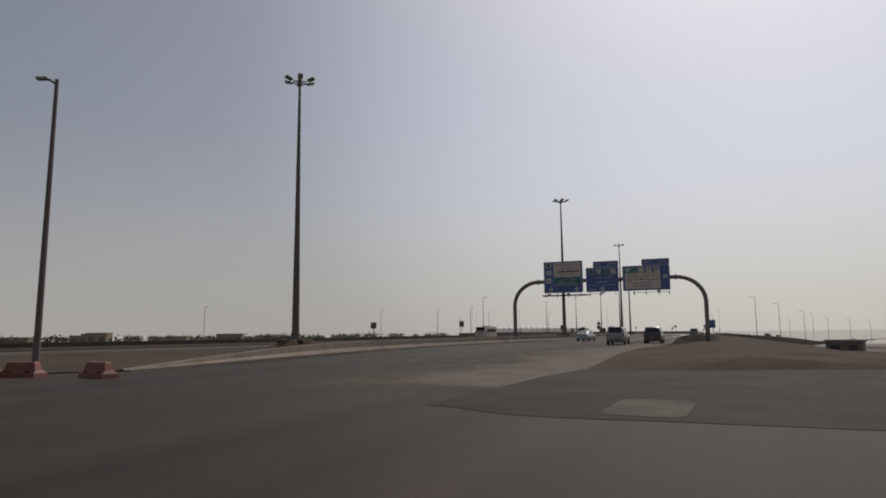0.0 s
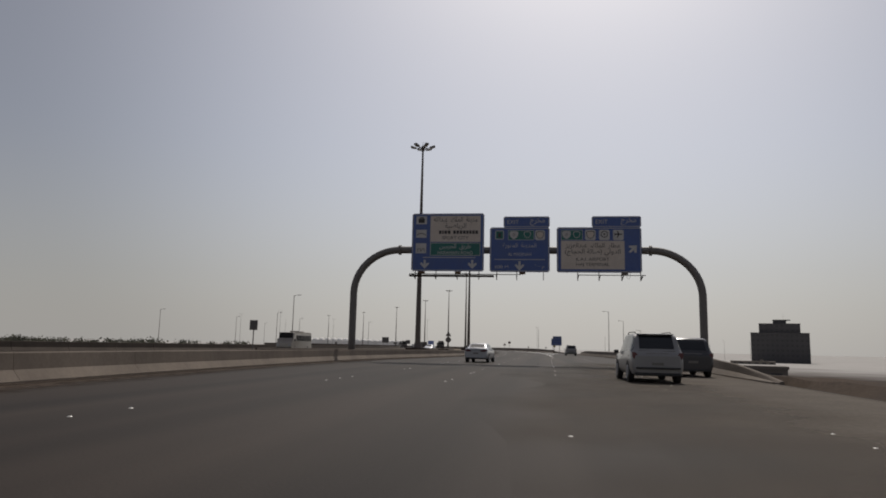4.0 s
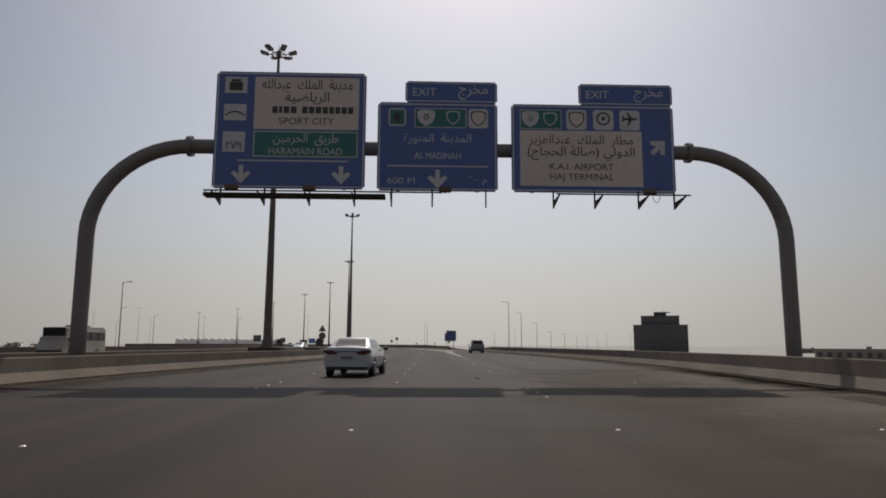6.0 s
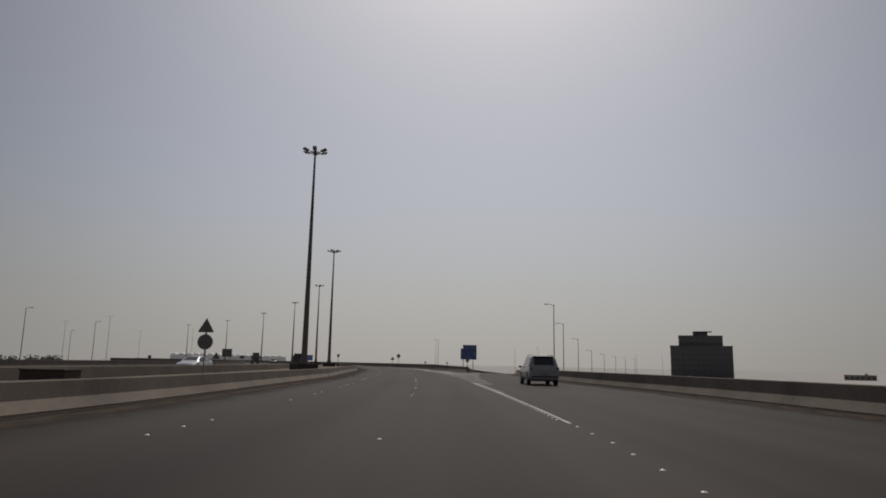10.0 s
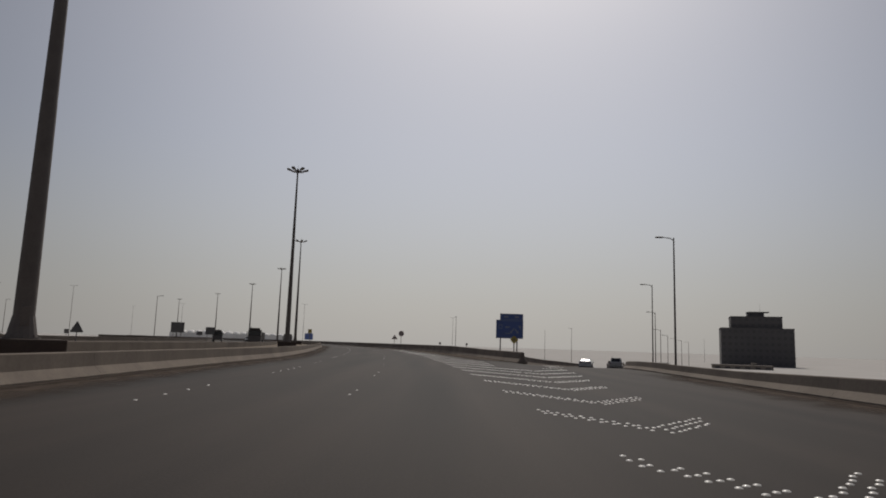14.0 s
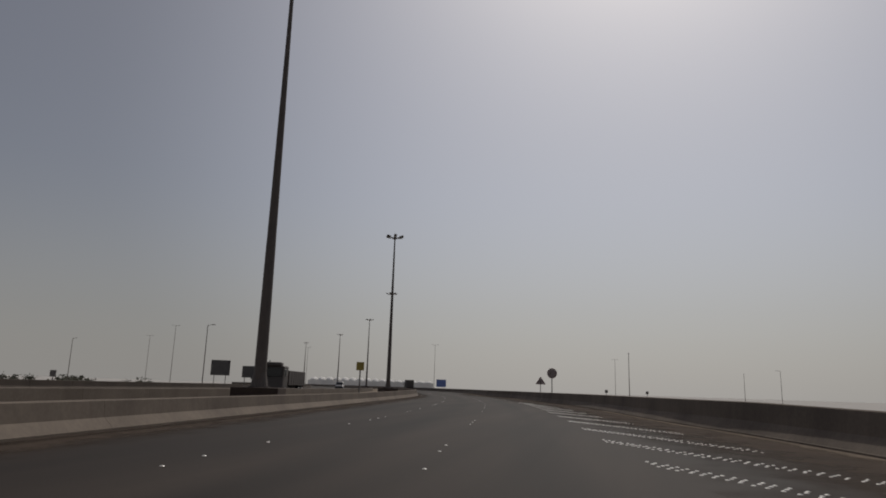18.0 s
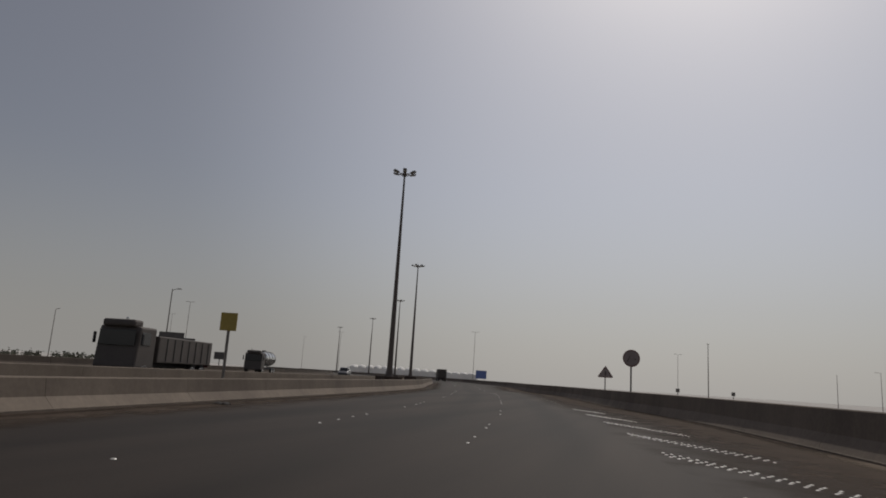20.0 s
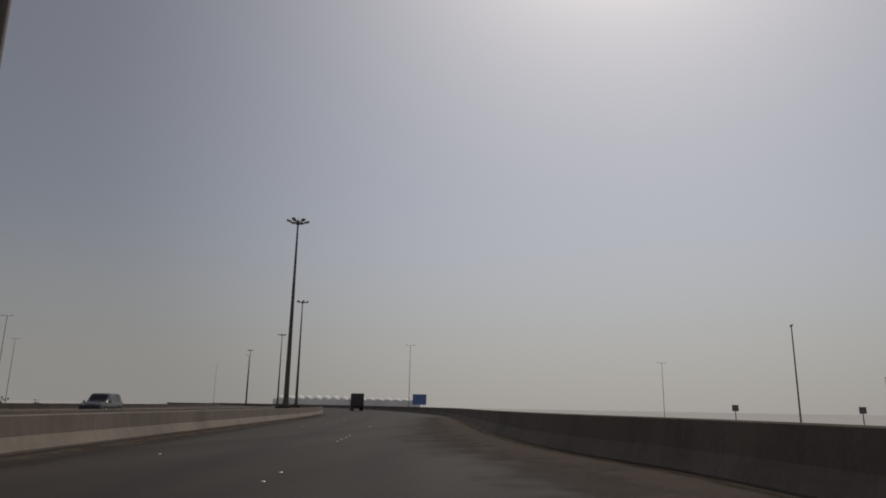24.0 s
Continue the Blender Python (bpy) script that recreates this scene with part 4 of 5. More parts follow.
bm = bmesh.new()
stripe(bm, line_x, 145, 176, 0.085)
solid("road_marking", bm, PAINT, "worn solid white line beginning the exit gore", "road marking", "lane markings", "structure")
bm = bmesh.new()
stripe(bm, lambda y: gore_x(y) + 0.05, 232, 240.5, 0.12)
for v in bm.verts:
    v.co.z += deck_z(v.co.x, min(v.co.y, 239.9))
solid("road_marking", bm, PAINT, "worn white line along the exit lane", "road marking", "lane markings", "structure")
studs = []
STARTS = [175.5, 180.4, 184.6, 190.2, 196.0, 201.5, 207.0, 212.4, 217.2, 221.9, 226.4, 231.2, 236.8, 242.4, 248.4, 254.2, 260.2, 266.4, 272.0, 277.6, 283.4, 289.0, 294.6, 300.2, 305.6, 311.3, 317.0, 322.5]


def stud_run(ax, ay, bx, by, gap, keep=0.99):
    d = math.hypot(bx - ax, by - ay)
    n = int(d / gap)
    for k in range(n + 1):
        if rnd.random() < keep:
            u = k * gap / d
            studs.append((ax + (bx - ax) * u + rnd.uniform(-0.025, 0.025), ay + (by - ay) * u + rnd.uniform(-0.025, 0.025)))


for y0 in STARTS:
    for r in range(3):
        s0 = y0 - 0.42 * r
        if y0 < 235:
            xa, xb = line_x(s0) + 0.1, gore_x(s0 - 1.0) + 0.15
            xv = apex_x(s0)
            yv_ = s0 - 1.65 * (xv - xa)
            stud_run(xa, s0 + 0.09 * r, xv, yv_ + 0.09 * r, 0.29)
            stud_run(xv + 0.12, yv_ + 0.16, xb, yv_ + 1.35 * (xb - xv), 0.26)
        else:
            xa = line_x(s0) + 0.1
            k = 1.0
            while xa + 0.52 * k < main_right_x(max(s0 - 0.85 * k, 240)) - 2.4 and k < 9:
                k += 0.1
            k *= smooth((345 - y0) / 45) if y0 > 290 else 1.0
            stud_run(xa, s0, xa + 0.52 * k, s0 - 0.85 * k, 0.28)
for y0, x0, x1 in ((227.8, 7.2, 8.4), (232.0, 8.0, 9.2), (237.6, 8.6, 9.7), (241.7, 9.0, 10.2), (244.2, 9.6, 10.7)):
    for r in range(2):
        stud_run(x0, y0 + 0.4 * r, x1, y0 + 0.5 + 0.4 * r, 0.24)
for y in np.arange(137.0, 147.0, 1.45):
    studs.append((line_x(y) + rnd.uniform(-0.04, 0.04), y))
for y in np.arange(146.0, 176.0, 0.6):
    studs.append((line_x(y) - 0.13, y))
    if y > 160:
        studs.append((line_x(y) + 0.15, y + 0.3))
for off in (-7.6, -3.85, 0.0, 3.95):
    for g in np.arange(30.0, 420.0, 12.2):
        for k in range(5):
            y = g + 1.5 * k
            x = line_x(y) + off
            if (off >= 0 and y > 137) or x < left_x(y) + 1.6 or rnd.random() < (0.72 if y < 70 else 0.45):
                continue
            studs.append((x + rnd.uniform(-0.03, 0.03), y))
for y in np.arange(329, 350, 3.0):
    studs.append((line_x(y), y))


def dome(bm, x, y, r, h, z=0.0):
    a = [bm.verts.new((x + r * math.cos(k * math.tau / 10), y + r * math.sin(k * math.tau / 10), z)) for k in range(10)]
    b = [bm.verts.new((x + 0.72 * r * math.cos(k * math.tau / 10), y + 0.72 * r * math.sin(k * math.tau / 10), z + h * 0.72)) for k in range(10)]
    t = bm.verts.new((x, y, z + h))
    for k in range(10):
        j = (k + 1) % 10
        bm.faces.new((a[k], a[j], b[j], b[k])).smooth = True
        bm.faces.new((b[k], b[j], t)).smooth = True


near = [p for p in studs if 206 < p[1] < 222 and p[0] > 1.0][:300]
near_set = set(near)
stud_top = thing("road_studs", "rows of glossy off-white ceramic studs on the asphalt", "road studs", kind="structure")
bm = bmesh.new()
dome(bm, 0, 0, 0.04, 0.015)
stud_mesh = mesh_of("stud", bm, STUD)
bm = bmesh.new()
for p in studs:
    if p not in near_set:
        dome(bm, p[0], p[1], 0.04, 0.015, deck_z(p[0], p[1]))
ob = part("stud_field", bm, STUD, stud_top)
ob["kind"] = "stuff"

# dark line of dirt along the barrier feet
dust_strip("dirt_line_left", left_x, 30, 430, 0.55, 1, EDGE_DIRT, "windblown dirt gathered along the barrier foot", 0.010)
dust_strip("dirt_line_right", right_x, 88, 226, 0.6, -1, EDGE_DIRT, "windblown dirt gathered along the barrier foot", 0.010)
dust_strip("sand_line_main", main_right_x, 241, 310, 0.8, -1, SHOULDER_SAND, "pale windblown sand along the parapet foot", 0.010)
dust_strip("dirt_line_main", main_right_x, 300, 430, 0.6, -1, EDGE_DIRT, "windblown dirt gathered along the parapet foot", 0.014)


# torn scraps of tyre along the barrier feet
SCRAP = material("torn tyre rubber", (0.03, 0.027, 0.025), 0.85, 0, 0.2, 3, 20)
for x, y, size, rz in ((-19.5, 303.1, 0.5, 10), (-11.2, 250.8, 0.42, 20), (-8.8, 122.4, 0.3, 60), (-6.9, 140.3, 0.3, -20), (13.9, 147.0, 0.4, 5), (13.95, 152.5, 0.3, 40), (2.1, 99.4, 0.16, 30)):
    s = thing("tyre_scrap", "torn black scrap of tyre on the asphalt", "debris", "scraps beside the barriers", (x, y, 0), rz)
    bm = bmesh.new()
    rows = []
    for k in range(7):
        u = (k / 6 - 0.5) * size
        lift = 0.10 * size * math.sin(k * 1.1) ** 2
        w = size * (0.16 + 0.08 * rnd.random())
        rows.append([bm.verts.new((u, w * v, max(lift + e, 0.002))) for v, e in ((-1, 0.0), (-0.6, 0.05 * size + 0.015), (0.6, 0.06 * size + 0.015), (1, 0.0))])
    for a, b in zip(rows, rows[1:]):
        for k in range(3):
            bm.faces.new((a[k], a[k + 1], b[k + 1], b[k])).smooth = True
    part("tread", bm, SCRAP, s)


# ---- signs on posts ----
def disc(bm, cx, cz, r, y0, y1, n=32):
    return prism(bm, [(cx + r * math.cos(k * math.tau / n), cz + r * math.sin(k * math.tau / n)) for k in range(n)], y0, y1)


def tri_outline(cx, cz, w, tall=0.866):
    h = w * tall
    pts = []
    for ax, az in ((-w / 2, -h / 3), (w / 2, -h / 3), (0, 2 * h / 3)):
        d = math.hypot(ax, az)
        for da in (-0.5, 0, 0.5):
            a = math.atan2(az, ax) + da * 0.16
            k = 1.0 if da == 0 else 0.985
            pts.append((cx + d * k * math.cos(a), cz + d * k * math.sin(a)))
    return pts


def post(parent, x, z0, z1, r=0.045):
    bm = bmesh.new()
    rod(bm, (x, 0.06, z0), (x, 0.06, z1), r, None, 10)
    part("post", bm, STEEL, parent)


# speed limit
MAROON = material("dull maroon sheet", (0.19, 0.10, 0.092), 0.6, 0, 0.08, 1.0, 8)
# sign rim and face colours are greyed to paint in the shade of backlighting
RIM = material("red sheet greyed as backlit", (0.26, 0.16, 0.145), 0.6, 0, 0.08, 1.0, 8)
PALE_BLUE = material("dull blue-grey sheet", (0.27, 0.30, 0.36), 0.6, 0, 0.1, 1.0, 8)
INK = material("grey sign ink", (0.12, 0.095, 0.09), 0.6, 0, 0.1, 1.0, 8)
BACKLIT_FACE = material("sign face greyed as backlit", (0.31, 0.26, 0.248), 0.6, 0, 0.08, 1.0, 8, second=(0.30, 0.24, 0.22))
s = thing("speed_limit_sign", "round white speed limit sign with red rim on a post", "road sign", at=(-8.45, 332.24, 0), rz=14)
post(s, 0, -0.3, 3.5, 0.055)
part("plate", disc(bmesh.new(), 0, 3.27, 0.57, -0.02, 0.0), RIM, s, "red rim, greyed as backlit")
part("face", disc(bmesh.new(), 0, 3.27, 0.475, -0.026, -0.02), BACKLIT_FACE, s, "white face, greyed as backlit")
text_mesh("\u0668\u0660", 0.62, 0.0, 3.24, -0.026, INK, "lettering", s, 0.62)
# warning triangle
s = thing("warning_sign", "triangular warning sign with red rim on a post", "road sign", at=(-11.1, 348.1, 0), rz=15)
post(s, 0, -0.3, 2.8, 0.05)
part("plate", prism(bmesh.new(), tri_outline(0, 2.5, 1.30, 0.74), -0.02, 0.0), MAROON, s, "red triangular plate")
part("face", prism(bmesh.new(), tri_outline(0, 2.5, 0.98, 0.74), -0.026, -0.02), BACKLIT_FACE, s, "cream face, greyed as backlit")
bm = bmesh.new()
prism(bm, [(-0.06, 2.3), (0.06, 2.3), (0.08, 2.55), (0.03, 2.72), (-0.03, 2.72), (-0.08, 2.55)], -0.032, -0.026)
part("symbol", bm, INK, s)
# keep-right disc and diamond
s = thing("direction_sign", "blue disc with white arrows above a yellow diamond", "road sign", at=(7.78, 251.8, 0), rz=4)
post(s, 0, -2.0, 3.0, 0.05)
part("plate", disc(bmesh.new(), 0, 2.76, 0.54, -0.03, 0.0), BLUE, s, "blue disc")
for sg in (1, -1):
    bm = prism(bmesh.new(), [(sg * px, pz) for px, pz in ((0.05, 2.98), (0.05, 2.80), (0.24, 2.58), (0.15, 2.50), (0.40, 2.46), (0.40, 2.71), (0.31, 2.65), (0.13, 2.86))], -0.036, -0.03)
    bmesh.ops.recalc_face_normals(bm, faces=bm.faces)
    part("arrow", bm, PALE_BLUE, s)
part("diamond", prism(bmesh.new(), [(0, 1.48), (0.4, 1.88), (0, 2.28), (-0.4, 1.88)], -0.03, 0.0), YELLOW, s, "yellow diamond plate")
part("symbol", prism(bmesh.new(), [(0, 1.78), (0.1, 1.88), (0, 1.98), (-0.1, 1.88)], -0.036, -0.03), INK, s)
# blue exit sign behind the parapet
s = thing("exit_sign", "blue two-part exit sign with white marks on two posts", "road sign", at=(8.9, 269.6, 0), rz=6)
for x in (-1.05, 0.98):
    bm = bmesh.new()
    box(bm, x, 0.08, 2.0, 0.13, 0.1, 6.4)
    part("post", bm, STEEL, s)
bm = bmesh.new()
box(bm, 0.3, 0, 4.78, 2.76, 0.05, 0.76)
part("upper_board", bm, BLUE, s, "narrow blue upper board")
bm = bmesh.new()
box(bm, 0.05, 0, 3.3, 3.3, 0.05, 2.2)
part("lower_board", bm, BLUE, s, "large blue lower board")
rim("border", -0.98, 1.58, 4.46, 5.1, -0.025, 0.04, PALE_BLUE, s)
rim("border", -1.54, 1.64, 2.26, 4.34, -0.025, 0.04, PALE_BLUE, s)
for cx, cz, w, h in ((0.0, 3.55, 0.32, 0.2), (0.4, 3.52, 0.26, 0.16), (-0.35, 3.55, 0.26, 0.2), (0.1, 2.8, 0.5, 0.12), (-0.35, 2.8, 0.2, 0.12), (0.9, 4.78, 0.5, 0.2), (-0.4, 4.78, 0.55, 0.18)):
    bm = bmesh.new()
    box(bm, cx, -0.028, cz, w, 0.006, h)
    part("lettering", bm, PALE_BLUE, s)
rim("shield_border", -1.3, -0.85, 3.35, 3.85, -0.025, 0.06, PALE_BLUE, s)
arrow("arrow", 1.2, 3.55, 0.6, math.radians(135), -0.025, PALE_BLUE, s)
# triangle over disc in the median
s = thing("median_sign", "grey backs of a triangle and a disc on one post", "road sign", at=(-14.72, 178.2, 0), rz=2)
post(s, 0, 0.1, 4.1, 0.045)
part("plate", prism(bmesh.new(), tri_outline(0, 3.45, 1.05), 0.0, 0.02), GREY_BACK, s, "grey triangular back")
part("plate", disc(bmesh.new(), 0, 2.44, 0.54, 0.0, 0.02), GREY_BACK, s, "grey round back")


def board_sign(x, y, w, h, zc, rz, label, mat=None, posts=2, z0=-0.3):
    s = thing("roadside_sign", label, "road sign", "signs of the opposite carriageway", (x, y, 0), rz)
    for px in ((-w * 0.3, w * 0.3) if posts == 2 else (0,)):
        bm = bmesh.new()
        rod(bm, (px, 0.07, z0), (px, 0.07, zc + h * 0.4), 0.06, None, 8)
        part("post", bm, STEEL, s)
    bm = bmesh.new()
    box(bm, 0, 0, zc, w, 0.04, h)
    part("plate", bm, mat or GREY_BACK, s)
    bm = bmesh.new()
    for k in (-0.25, 0.25):
        box(bm, 0, 0.035, zc + k * h, w * 0.96, 0.03, 0.06)
    part("stiffener", bm, STEEL, s)


board_sign(-67.5, 360.0, 3.2, 2.6, 3.5, 24, "large bare back of a sign on two posts")
board_sign(-64.0, 366.0, 1.5, 1.0, 2.2, 24, "small bare back of a sign on a post", None, 1)
board_sign(-54.0, 345.5, 2.0, 1.7, 2.7, 20, "bare back of a sign beyond the median", None, 2)
board_sign(-22.9, 75.2, 0.75, 0.75, 2.4, 5, "small dark square sign on a post", None, 1)
board_sign(-28.1, 117.0, 0.85, 1.05, 3.0, 5, "dark rectangular sign back on a thin post", None, 1)
board_sign(-23.0, 308.0, 0.66, 0.7, 2.83, 12, "dusty yellow square sign in the median", YELLOW, 1)
s = thing("sign_footing", "dark concrete block under the yellow sign", "footing", at=(-23.0, 308.07, 0.1), rz=12)
bm = bmesh.new()
box(bm, 0, 0, 0.2, 0.8, 0.6, 0.4, 0.04)
part("block", bm, PLINTH, s)
board_sign(-79.9, 583.5, 5.0, 3.6, 3.5, 30, "blue direction board far along the flyover", BLUE, 2)
board_sign(-86.4, 343.3, 1.0, 1.0, 1.6, 10, "small bare sign back beyond the opposite lanes", None, 1, -6)
board_sign(8.2, 430.0, 0.7, 0.7, 1.6, 0, "tiny warning sign far beyond the parapet", None, 1, -6)
board_sign(-1.5, 446.0, 0.8, 0.8, 1.7, 0, "tiny sign far beyond the parapet", None, 1, -6)
s = thing("warning_sign", "dark triangular sign back beyond the opposite lanes", "road sign", at=(-41.6, 266.3, 0), rz=12)
post(s, 0, -0.3, 2.2, 0.05)
part("plate", prism(bmesh.new(), tri_outline(0, 1.75, 1.4), -0.02, 0.0), GREY_BACK, s)


# ---- street lamps ----
def street_lamp(h, arm, double=False):
    top = thing("street_lamp", "slender steel street lamp with a cobra-head arm" if not double else "slender steel street lamp with two short arms", "street lamp", "street lamps along the roads")
    bm = bmesh.new()
    rod(bm, (0, 0, -6.2), (0, 0, h), 0.13, 0.065, 10)
    for f in bm.faces:
        f.smooth = len(f.verts) == 4
    part("pole", bm, DARK_STEEL, top)
    for sg in ((-1, 1) if double else (-1,)):
        bm = bmesh.new()
        tube(bm, [(0, 0, h - 0.3), (sg * arm * 0.3, 0, h - 0.05), (sg * arm, 0, h + 0.05)], 0.045, 8)
        a = part("arm", bm, DARK_STEEL, top)
        bm = bmesh.new()
        box(bm, sg * (arm + 0.3), 0, h + 0.04, 0.75, 0.28, 0.15, 0.05)
        part("luminaire", bm, STEEL, a)
    return top


lamp = street_lamp(12.1, 1.1)
lamp.matrix_world = pose(23.9, 254.8, 0.45, 0, 0, -8)
for x, y, dz in ((32.9, 292.1, -0.7), (44.1, 327.5, -2.9), (56.7, 364.4, -5.3), (70.5, 401.5, -5.8), (85, 438, -6), (100, 475, -6), (116, 512, -6), (67.3, 550, 0), (182, 727, 0), (210, 742, 0)):
    copy_thing(lamp, pose(x, y, dz, 0, 0, -10))
for x, y in ((-53.2, 197), (-92, 286), (-130, 272), (-168, 202), (-103, 341), (-79, 373), (-152, 420), (-128, 330)):
    copy_thing(lamp, pose(x, y, 0, 0, 0, 172 + 6 * math.sin(x)))
tall = street_lamp(23.2, 1.0, True)
tall.matrix_world = pose(-174, 500, 0, 0, 0, 15)
for x, y, dz in ((-82.3, 578.3, -1.2), (-178.5, 642, 0), (-274, 774, 3), (4.2, 604.5, -5.3), (-230, 560, 0)):
    copy_thing(tall, pose(x, y, dz, 0, 0, 15))
lamp2 = street_lamp(11.6, 0.18, True)
lamp2.matrix_world = pose(4.3, 438.5, 0, 0, 0, 80)
copy_thing(lamp2, pose(51.7, 540, -1.5, 0, 0, 80))
# leaning pole where the slip road begins
s = thing("street_lamp", "single-arm steel street lamp in the dirt verge", "street lamp", at=(-7.2, 20.5, 0), rz=20)
s.matrix_world = pose(-7.2, 20.5, 0, 0, 0.7, 20)
bm = bmesh.new()
rod(bm, (0, 0, -0.3), (0, 0, 12.0), 0.14, 0.075, 12)
part("pole", bm, DARK_STEEL, s)
bm = bmesh.new()
tube(bm, [(0, 0, 11.8), (-0.3, 0, 11.98), (-0.6, 0, 12.05)], 0.05, 8)
a = part("arm", bm, DARK_STEEL, s)
bm = bmesh.new()
box(bm, -0.62, 0, 12.05, 0.5, 0.24, 0.13, 0.04)
part("luminaire", bm, STEEL, a)

# loose blocks at the road edge
for x, y, rz in ((-5.6, 18.9, 8), (-2.5, 19.5, -12), (-7.0, 18.4, 0)):
    s = thing("road_block", "faded orange road block lying at the verge", "road block", "orange blocks at the verge", (x, y, 0), rz)
    bm = bmesh.new()
    rr = []
    for zz, hw, hl in ((0.0, 0.30, 0.82), (0.14, 0.28, 0.80), (0.26, 0.15, 0.72), (0.52, 0.11, 0.62), (0.55, 0.07, 0.58)):
        rr.append([bm.verts.new((sx * hl, sy * hw, zz)) for sx, sy in ((-1, -1), (1, -1), (1, 1), (-1, 1))])
    for a_, b_ in zip(rr, rr[1:]):
        for k in range(4):
            bm.faces.new((a_[k], a_[(k + 1) % 4], b_[(k + 1) % 4], b_[k]))
    bm.faces.new(rr[0][::-1])
    bm.faces.new(rr[-1])
    part("body", bm, ORANGE, s)
    bm = bmesh.new()
    for sx in (-0.45, 0.45):
        box(bm, sx, -0.225, 0.2, 0.22, 0.12, 0.02, 0, 0, -0.6)
    part("slot_rim", bm, BLACK, s)
# dark box in the median
s = thing("utility_box", "dark brown concrete box standing in the median", "utility box", at=(-12.5, 155.0, 0.1))
bm = bmesh.new()
box(bm, 0, 0, 0.31, 1.6, 1.2, 0.62, 0.04)
part("body", bm, PLINTH, s)
bm = bmesh.new()
box(bm, 0, 0, 0.65, 1.66, 1.26, 0.07, 0.02)
part("lid", bm, PLINTH, s)


# ---- buildings ----
FARHOUSE = material("dusty brown plaster", (0.21, 0.185, 0.16), 0.9, 0, 0.08, 0.1, 1.0)
def block(parent, x0, x1, y0, y1, z0, z1, mat, rows, cols, name="wall"):
    bm = bmesh.new()
    box(bm, (x0 + x1) / 2, (y0 + y1) / 2, (z0 + z1) / 2, x1 - x0, y1 - y0, z1 - z0)
    w = part(name, bm, mat, parent)
    bm = bmesh.new()
    box(bm, (x0 + x1) / 2, (y0 + y1) / 2, z1 + 0.2, x1 - x0 + 0.4, y1 - y0 + 0.4, 0.5)
    part("parapet", bm, mat, parent)
    for r in range(rows):
        for c_ in range(cols):
            zc = z0 + (r + 0.55) * (z1 - z0) / rows
            xc = x0 + (c_ + 0.5) * (x1 - x0) / cols
            ww, hh = (x1 - x0) / cols * 0.5, (z1 - z0) / rows * 0.42
            bm = bmesh.new()
            box(bm, xc, y0 - 0.01, zc, ww, 0.1, hh)
            win = part("window", bm, GLASS, w)


tower = thing("office_building", "dark stepped office block rising from the plain", "building", at=(191.2, 605.5, 0), rz=-19.4)
block(tower, -20.6, 20.6, 0, 28, -6.3, 16.9, FACADE, 6, 12)
block(tower, -14.6, 14.6, 3, 25, 17.3, 24.2, FACADE, 2, 8, "upper_storey")
block(tower, -4.6, 5.0, 8, 18, 24.6, 27.2, FACADE, 1, 2, "roof_house")
bm = bmesh.new()
box(bm, 2.0, 12, 27.6, 12, 9, 0.4)
part("roof_slab", bm, FACADE, tower)
bm = bmesh.new()
rod(bm, (3, 12, 27.5), (3, 12, 33), 0.08, 0.03, 6)
part("antenna", bm, DARK_STEEL, tower)
for x, y, w, d, h, rz in ((214, 402, 34, 14, 5.4, -30), (144, 518, 27, 8, 1.6, -17), (373, 716, 24, 14, 4.2, -31), (37.5, 160, 6.5, 5, 2.3, -14)):
    s = thing("low_building", "low flat-roofed building of dusty brown plaster", "building", "low buildings of the plain", (x, y, ground_z(x, y)), rz)
    block(s, -w / 2, w / 2, 0, d, -0.3, h, FARHOUSE, 1, max(2, int(w / 4)))
    if x > 100:
        bm = bmesh.new()
        box(bm, w * 0.2, d * 0.5, h + 1.0, 2.2, 2.2, 1.2, 0.1)
        part("roof_tank", bm, FARHOUSE, s)
# earth heaped up beside the shed
bm = bmesh.new()
mound = [[bm.verts.new((35.6 + 6.2 * q * math.cos(a), 135.6 + 2.6 * q * math.sin(a), -3.6 + h + 0.25 * noise.noise(Vector((q * 3 * math.cos(a), q * 3 * math.sin(a), 5))) * (1 if q < 0.95 else 0))) for a in np.linspace(0, math.tau, 30, endpoint=False)] for q, h in ((0.05, 1.0), (0.3, 0.95), (0.55, 0.75), (0.78, 0.4), (1.0, -0.1))]
bm.faces.new(mound[0])
for a, b in zip(mound, mound[1:]):
    for k in range(30):
        bm.faces.new((a[k], b[k], b[(k + 1) % 30], a[(k + 1) % 30])).smooth = True
bmesh.ops.recalc_face_normals(bm, faces=bm.faces)
solid("earth_mound", bm, HAZED_SAND, "low heap of pale earth below the embankment", "ground", kind="structure")
hall = thing("arena", "long pale arena with a scalloped roof, lightened further for haze", "building", at=(-235, 930, 0), rz=18)
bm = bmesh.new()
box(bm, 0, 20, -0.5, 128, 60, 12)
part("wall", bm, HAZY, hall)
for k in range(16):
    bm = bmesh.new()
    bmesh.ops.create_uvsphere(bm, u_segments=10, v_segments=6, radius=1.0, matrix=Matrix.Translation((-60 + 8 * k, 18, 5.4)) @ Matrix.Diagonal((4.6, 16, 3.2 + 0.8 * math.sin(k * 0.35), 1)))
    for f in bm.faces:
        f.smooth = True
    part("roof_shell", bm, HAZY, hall)
